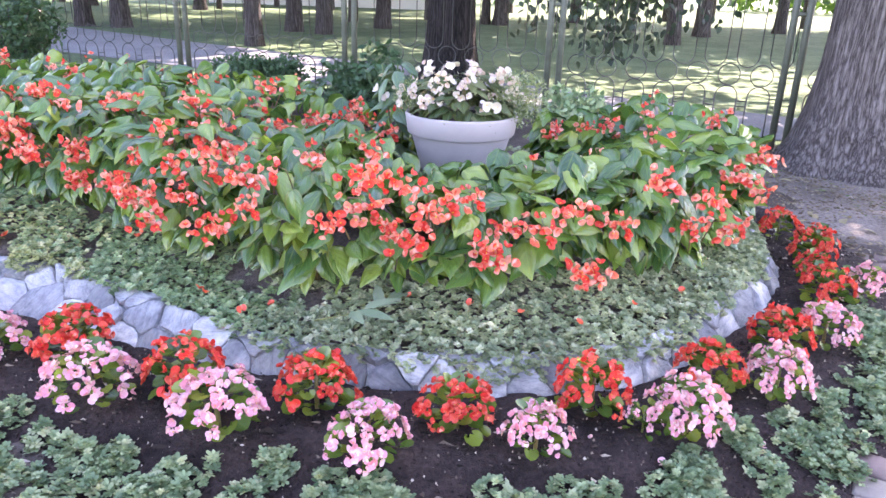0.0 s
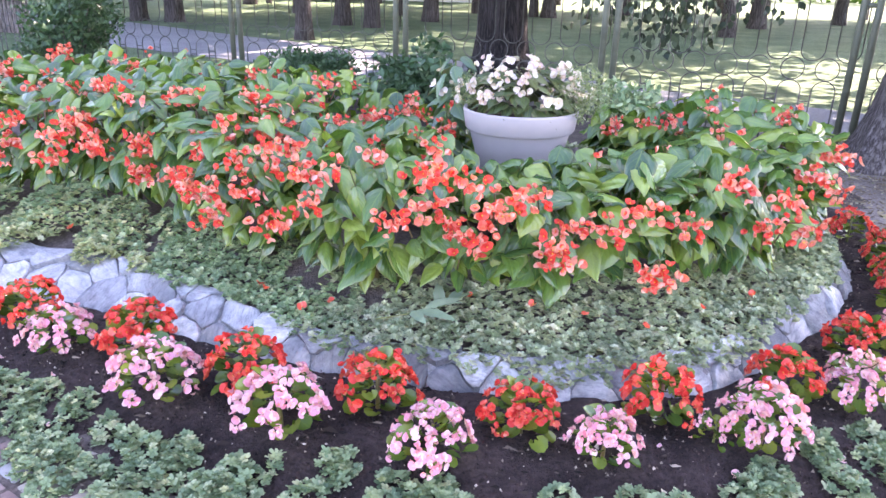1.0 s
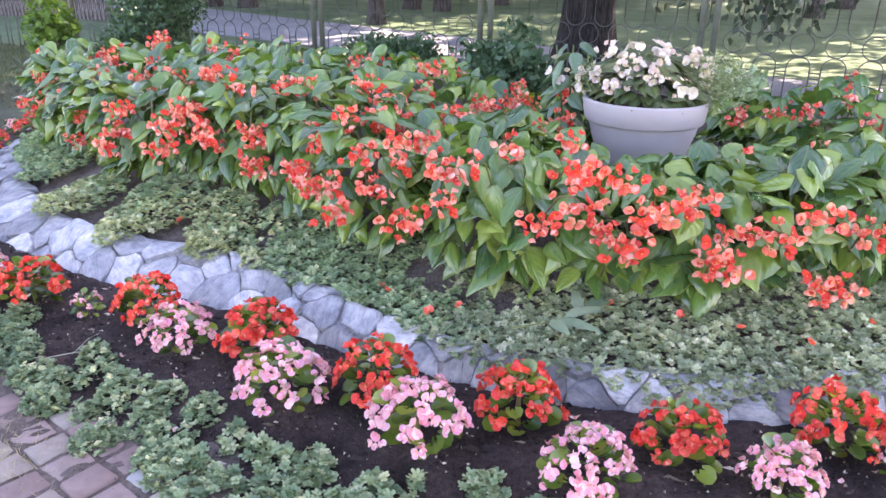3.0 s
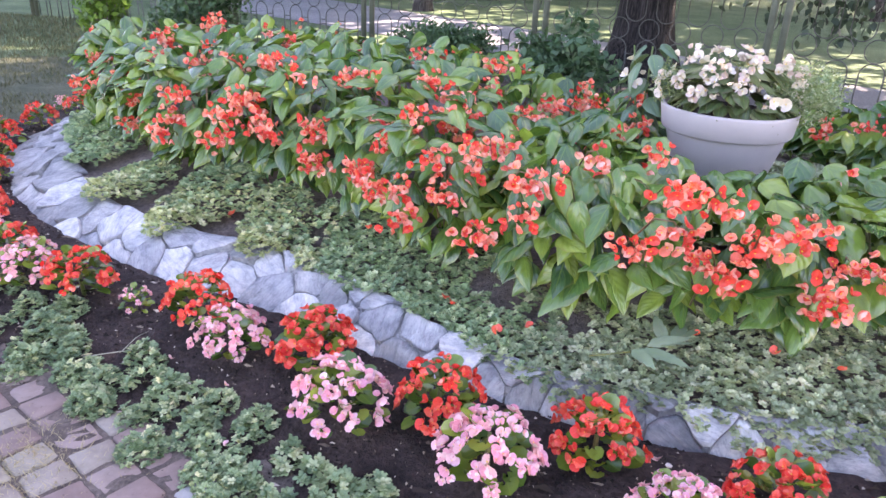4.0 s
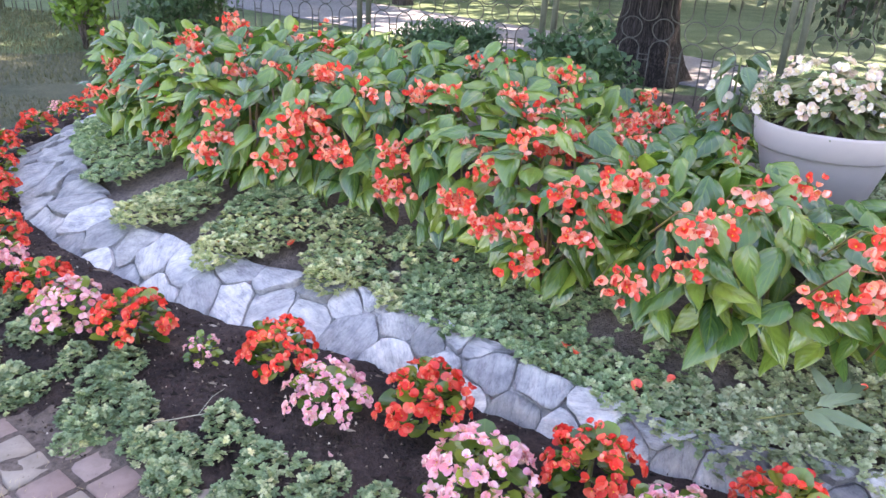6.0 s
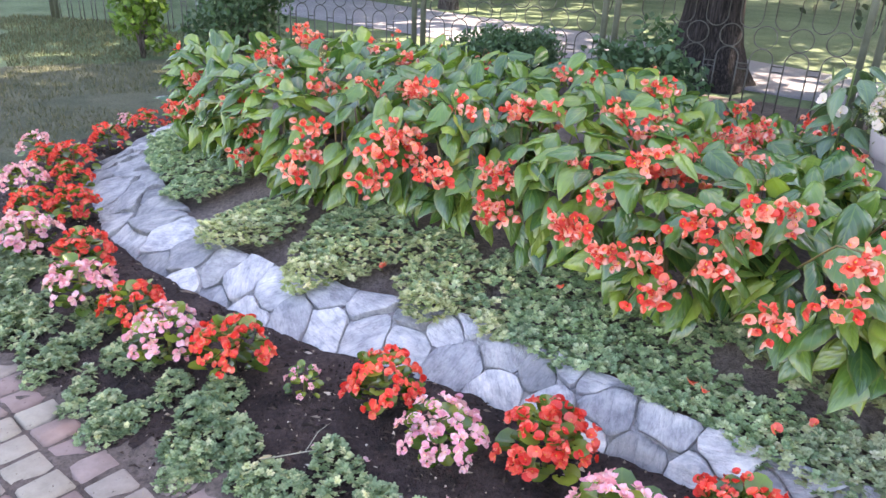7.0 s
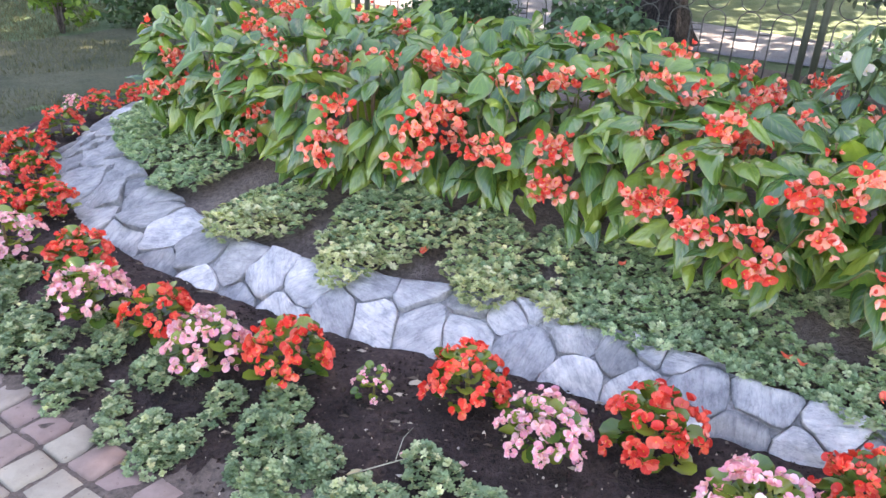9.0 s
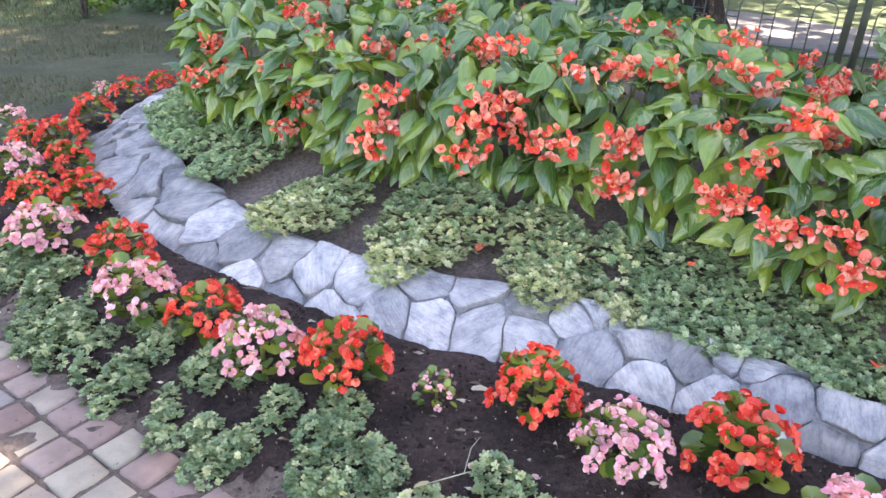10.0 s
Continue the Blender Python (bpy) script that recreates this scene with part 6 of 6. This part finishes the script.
# ---- small loose things ----
def fallen_sprig():
    x, y = -0.23, 2.40
    z = soil_at(x, y) + 0.12
    s = empty("fallen_sprig", (x, y, z), label="fallen grey-green leafy sprig lying on the stonecrop", category="sprig")
    part("stem", mesh_of("stem", *tube([(-0.18, -0.06, -0.01), (-0.05, -0.01, 0.0), (0.06, 0.06, 0.015)], [0.003, 0.0025, 0.002], 5), (M_STEM,), None, True), s)
    rng = random.Random(3)
    for k, (lx, ly, yaw) in enumerate(((0.06, 0.07, -18), (0.05, 0.06, -48), (0.0, 0.02, -80), (0.03, 0.05, 12), (-0.04, -0.01, -118), (-0.06, -0.02, -150), (-0.02, 0.01, -62))):
        L = rng.uniform(0.12, 0.165)
        part("leaf", SPRIG_LEAF, s, pose(lx, ly, 0.012, rng.uniform(2, 18), rng.uniform(-20, 20), yaw) @ Matrix.Diagonal((L, L, L, 1)))


M_SPRIG = leaf_material("grey_leaf", [(0.0, (0.21, 0.29, 0.18)), (1.0, (0.29, 0.36, 0.24))], 0.6, 0.3, 0.2, "object", 0.2)
SPRIG_LEAF = mesh_of("leaf", *blade(1.0, 0.36, 0.2, 0.15)[:2], (M_SPRIG,), blade(1.0, 0.36)[2], True)


M_TWIG = plain_noise("dry_twig", (0.2, 0.2, 0.15), (0.32, 0.31, 0.24), 30.0, 0.8, 0.2, 0.002)
DRY_LEAF = mesh_of("leaf", *blade(1.0, 0.42, 0.2, 0.15)[:2], (M_STRAW,), blade(1.0, 0.42)[2], True)


def dry_twig():
    x, y = -1.9, 2.27
    z = soil_at(x, y) + 0.02
    t = empty("dry_twig", (x, y, z), label="dry grey twig with withered leaves on the soil", category="twig")
    part("stem", mesh_of("stem", *tube([(-0.13, -0.05, 0), (-0.02, 0.0, 0.012), (0.06, 0.05, 0.008), (0.1, 0.02, 0.0)], [0.0018, 0.0018, 0.0013, 0.0008], 5), (M_TWIG,), None, True), t)
    part("stem", mesh_of("stem", *tube([(-0.02, 0.0, 0.012), (-0.01, 0.07, 0.03), (0.01, 0.11, 0.035)], [0.0013, 0.0013, 0.0008], 5), (M_TWIG,), None, True), t)
    for k, (lx, ly, yaw) in enumerate(((0.05, 0.04, -110), (0.0, 0.1, 20), (-0.1, -0.04, 120))):
        part("leaf", DRY_LEAF, t, pose(lx, ly, 0.012, 5, 15, yaw) @ Matrix.Diagonal((0.05, 0.04, 0.05, 1)))


def fallen_petals():
    rng = random.Random(17)
    spots = [(-.9, 2.6, .07, "red"), (-.87, 2.57, .07, "red"), (-.6, 2.5, .06, "red"), (.3, 2.48, .07, "red"), (.12, 2.5, .07, "red"), (-.7, 2.47, .06, "red"), (-1.95, 3.1, .04, "red"),
             (.72, 2.62, .07, "red"), (.95, 2.8, .07, "red"), (-1.3, 2.98, .07, "red"), (.5, 2.47, .06, "red"), (-.1, 2.52, .07, "red")]
    for k in range(34):
        spots.append((rng.uniform(-2.6, 1.2), rng.uniform(1.85, 2.3), 0.012, rng.choice(["red", "pink", "pink", "white"])))
    for x, y, up, c in spots:
        if up < 0.02:
            d = poly_dist(np.array([(x, y)]), O_CURVE)[0]
            if not -0.55 < d < -0.03:
                continue
        s = rng.uniform(0.018, 0.034) if up < 0.02 else rng.uniform(0.03, 0.048)
        up = up + (0.02 if up > 0.02 else 0)
        ob = new("fallen_flower", BLOSSOMS[c][rng.randrange(3)])
        ob.matrix_world = Matrix.Translation((x, y, soil_at(x, y) + up)) @ pose(0, 0, 0, rng.uniform(-40, 40), rng.uniform(-40, 40), rng.uniform(0, 360)) @ Matrix.Diagonal((s, s, s, 1))
        tagged(ob, {"red": "fallen red begonia flower", "pink": "fallen pink begonia flower", "white": "fallen whitish begonia flower"}[c], "flower", "fallen flowers")


def dry_leaves():
    rng = random.Random(19)
    me = mesh_of("dry_leaf", *blade(1.0, 0.6, 0.4, 0.3, 0.1, 1, 4)[:2], (M_STRAW,), blade(1.0, 0.6, rows=4)[2], True)
    for k in range(40):
        x, y = rng.uniform(2.0, 4.2), rng.uniform(3.6, 6.2)
        s = rng.uniform(0.05, 0.11)
        ob = new("dry_leaf", me)
        ob.matrix_world = pose(x, y, 0.02, rng.uniform(-15, 15), rng.uniform(-20, 20), rng.uniform(0, 360)) @ Matrix.Diagonal((s, s, s, 1))
        tagged(ob, "curled brown fallen leaf on bare earth", "leaf", "fallen leaves")


def leaf_litter():
    rng = np.random.RandomState(27)
    n = 26000
    q = np.column_stack([rng.uniform(1.6, 5.2, n), rng.uniform(2.6, 7.4, n)])
    d = poly_dist(q, O_CURVE)
    patch = np.array([noise.noise((x * 1.6, y * 1.6, 6.0)) for x, y in q])
    q = q[(d < -0.62) & (d > -2.9) & (patch + rng.uniform(-0.4, 0.4, n) > -0.1)]
    n = len(q)
    a = rng.uniform(0, 6.28, n)
    s = rng.uniform(0.005, 0.024, n) * (1 + 0.9 * (rng.uniform(0, 1, n) > 0.94))
    w = s * rng.uniform(0.15, 0.6, n)
    z = ground_z(q) + 0.012
    u, v = np.column_stack([np.cos(a), np.sin(a)]), np.column_stack([-np.sin(a), np.cos(a)])
    up = rng.uniform(0.0, 0.012, (4, n))
    pts = [np.column_stack([q + u * s[:, None] * i + v * w[:, None] * j, z + up[k]]) for k, (i, j) in enumerate(((-1, 0), (0, -1), (1, 0), (0, 1)))]
    i = np.arange(n) * 4
    tagged(new("leaf_litter", mesh_of("leaf_litter", np.stack(pts, 1).reshape(-1, 3), np.column_stack([i, i + 1, i + 2, i + 3]), (M_LITTER,))), "scattered dry leaf litter on the bare earth", "litter", kind="stuff")


def soil_crumbs():
    rng = np.random.RandomState(15)
    q = np.column_stack([rng.uniform(-4.6, 2.4, 60000), rng.uniform(1.5, 4.6, 60000)])
    d = poly_dist(q, O_CURVE)
    q = q[(d < -0.01) & (d > -0.66)]
    n = len(q)
    s = rng.uniform(0.0015, 0.006, n) * (1 + (rng.uniform(0, 1, n) > 0.97))
    long = 1 + 2.5 * (rng.uniform(0, 1, n) > 0.85)
    z = ground_z(q) + 0.008
    a = rng.uniform(0, 6.28, n)
    v = []
    for k in range(3):
        v.append(np.column_stack([q[:, 0] + np.cos(a + k * 2.1) * s * long * rng.uniform(0.7, 1.5, n), q[:, 1] + np.sin(a + k * 2.1) * s, z - 0.003]))
    v.append(np.column_stack([q + rng.normal(0, 0.001, (n, 2)), z + s * rng.uniform(0.6, 1.3, n)]))
    v = np.stack(v, 1).reshape(-1, 3)
    i = np.arange(n) * 4
    f = np.concatenate([np.column_stack([i, i + 1, i + 3]), np.column_stack([i + 1, i + 2, i + 3]), np.column_stack([i + 2, i, i + 3])])
    tagged(new("soil_crumbs", mesh_of("soil_crumbs", v, f, (M_CRUMB,))), "loose dark crumbs and bark chips on the soil", "soil", kind="stuff")


# ---- pavers ----
def pavers():
    rng = random.Random(23)
    walkway = tagged(new("paver_edging"), "band of square tumbled concrete pavers in faded red, buff and grey", "paving", kind="structure")
    shapes = []
    for k in range(3):
        bm = bmesh.new()
        bmesh.ops.create_cube(bm, size=1.0, matrix=Matrix.Diagonal((0.108, 0.122, 0.05, 1)))
        for vtx in bm.verts:
            vtx.co.x += rng.uniform(-0.005, 0.005); vtx.co.y += rng.uniform(-0.005, 0.005)
        bmesh.ops.bevel(bm, geom=[e for e in bm.edges], offset=0.009, segments=1, affect="EDGES")
        shapes.append(from_bm(bm, "paver", M_PAVER, True))
    g = radians(-28.0)
    ax, ay = Vector((math.cos(g), math.sin(g))), Vector((-math.sin(g), math.cos(g)))
    spots = []
    for i in range(-40, 60):
        for j in range(-40, 50):
            p = Vector((-2.987, 2.251)) + ax * 0.116 * i + ay * 0.131 * j
            if p.y < 4.2 and -4.6 < p.x < 2.6:
                spots.append(p)
    d = poly_dist(np.array([tuple(p) for p in spots]), O_CURVE)
    for p, dd in zip(spots, d):
        if -1.16 < dd < -0.63:
            part("paver", shapes[rng.randrange(3)], walkway, pose(p.x, p.y, -0.008 + rng.uniform(-0.004, 0.004), rng.uniform(-1.5, 1.5), rng.uniform(-1.5, 1.5), -28.0 + rng.uniform(-3, 3) + rng.choice((0, 180))))


iron_fence()
park_trees()
shrubs()
slat_fence()
far_house()
far_woods()
flower_pot()
tall_white_begonia()
tall_begonias()
bedding_begonias()
grass_tufts()
stonecrop_carpet()
border_stonecrop()
fallen_sprig()
soil_crumbs()
leaf_litter()
dry_twig()
fallen_petals()
dry_leaves()
stone_edging()
pavers()
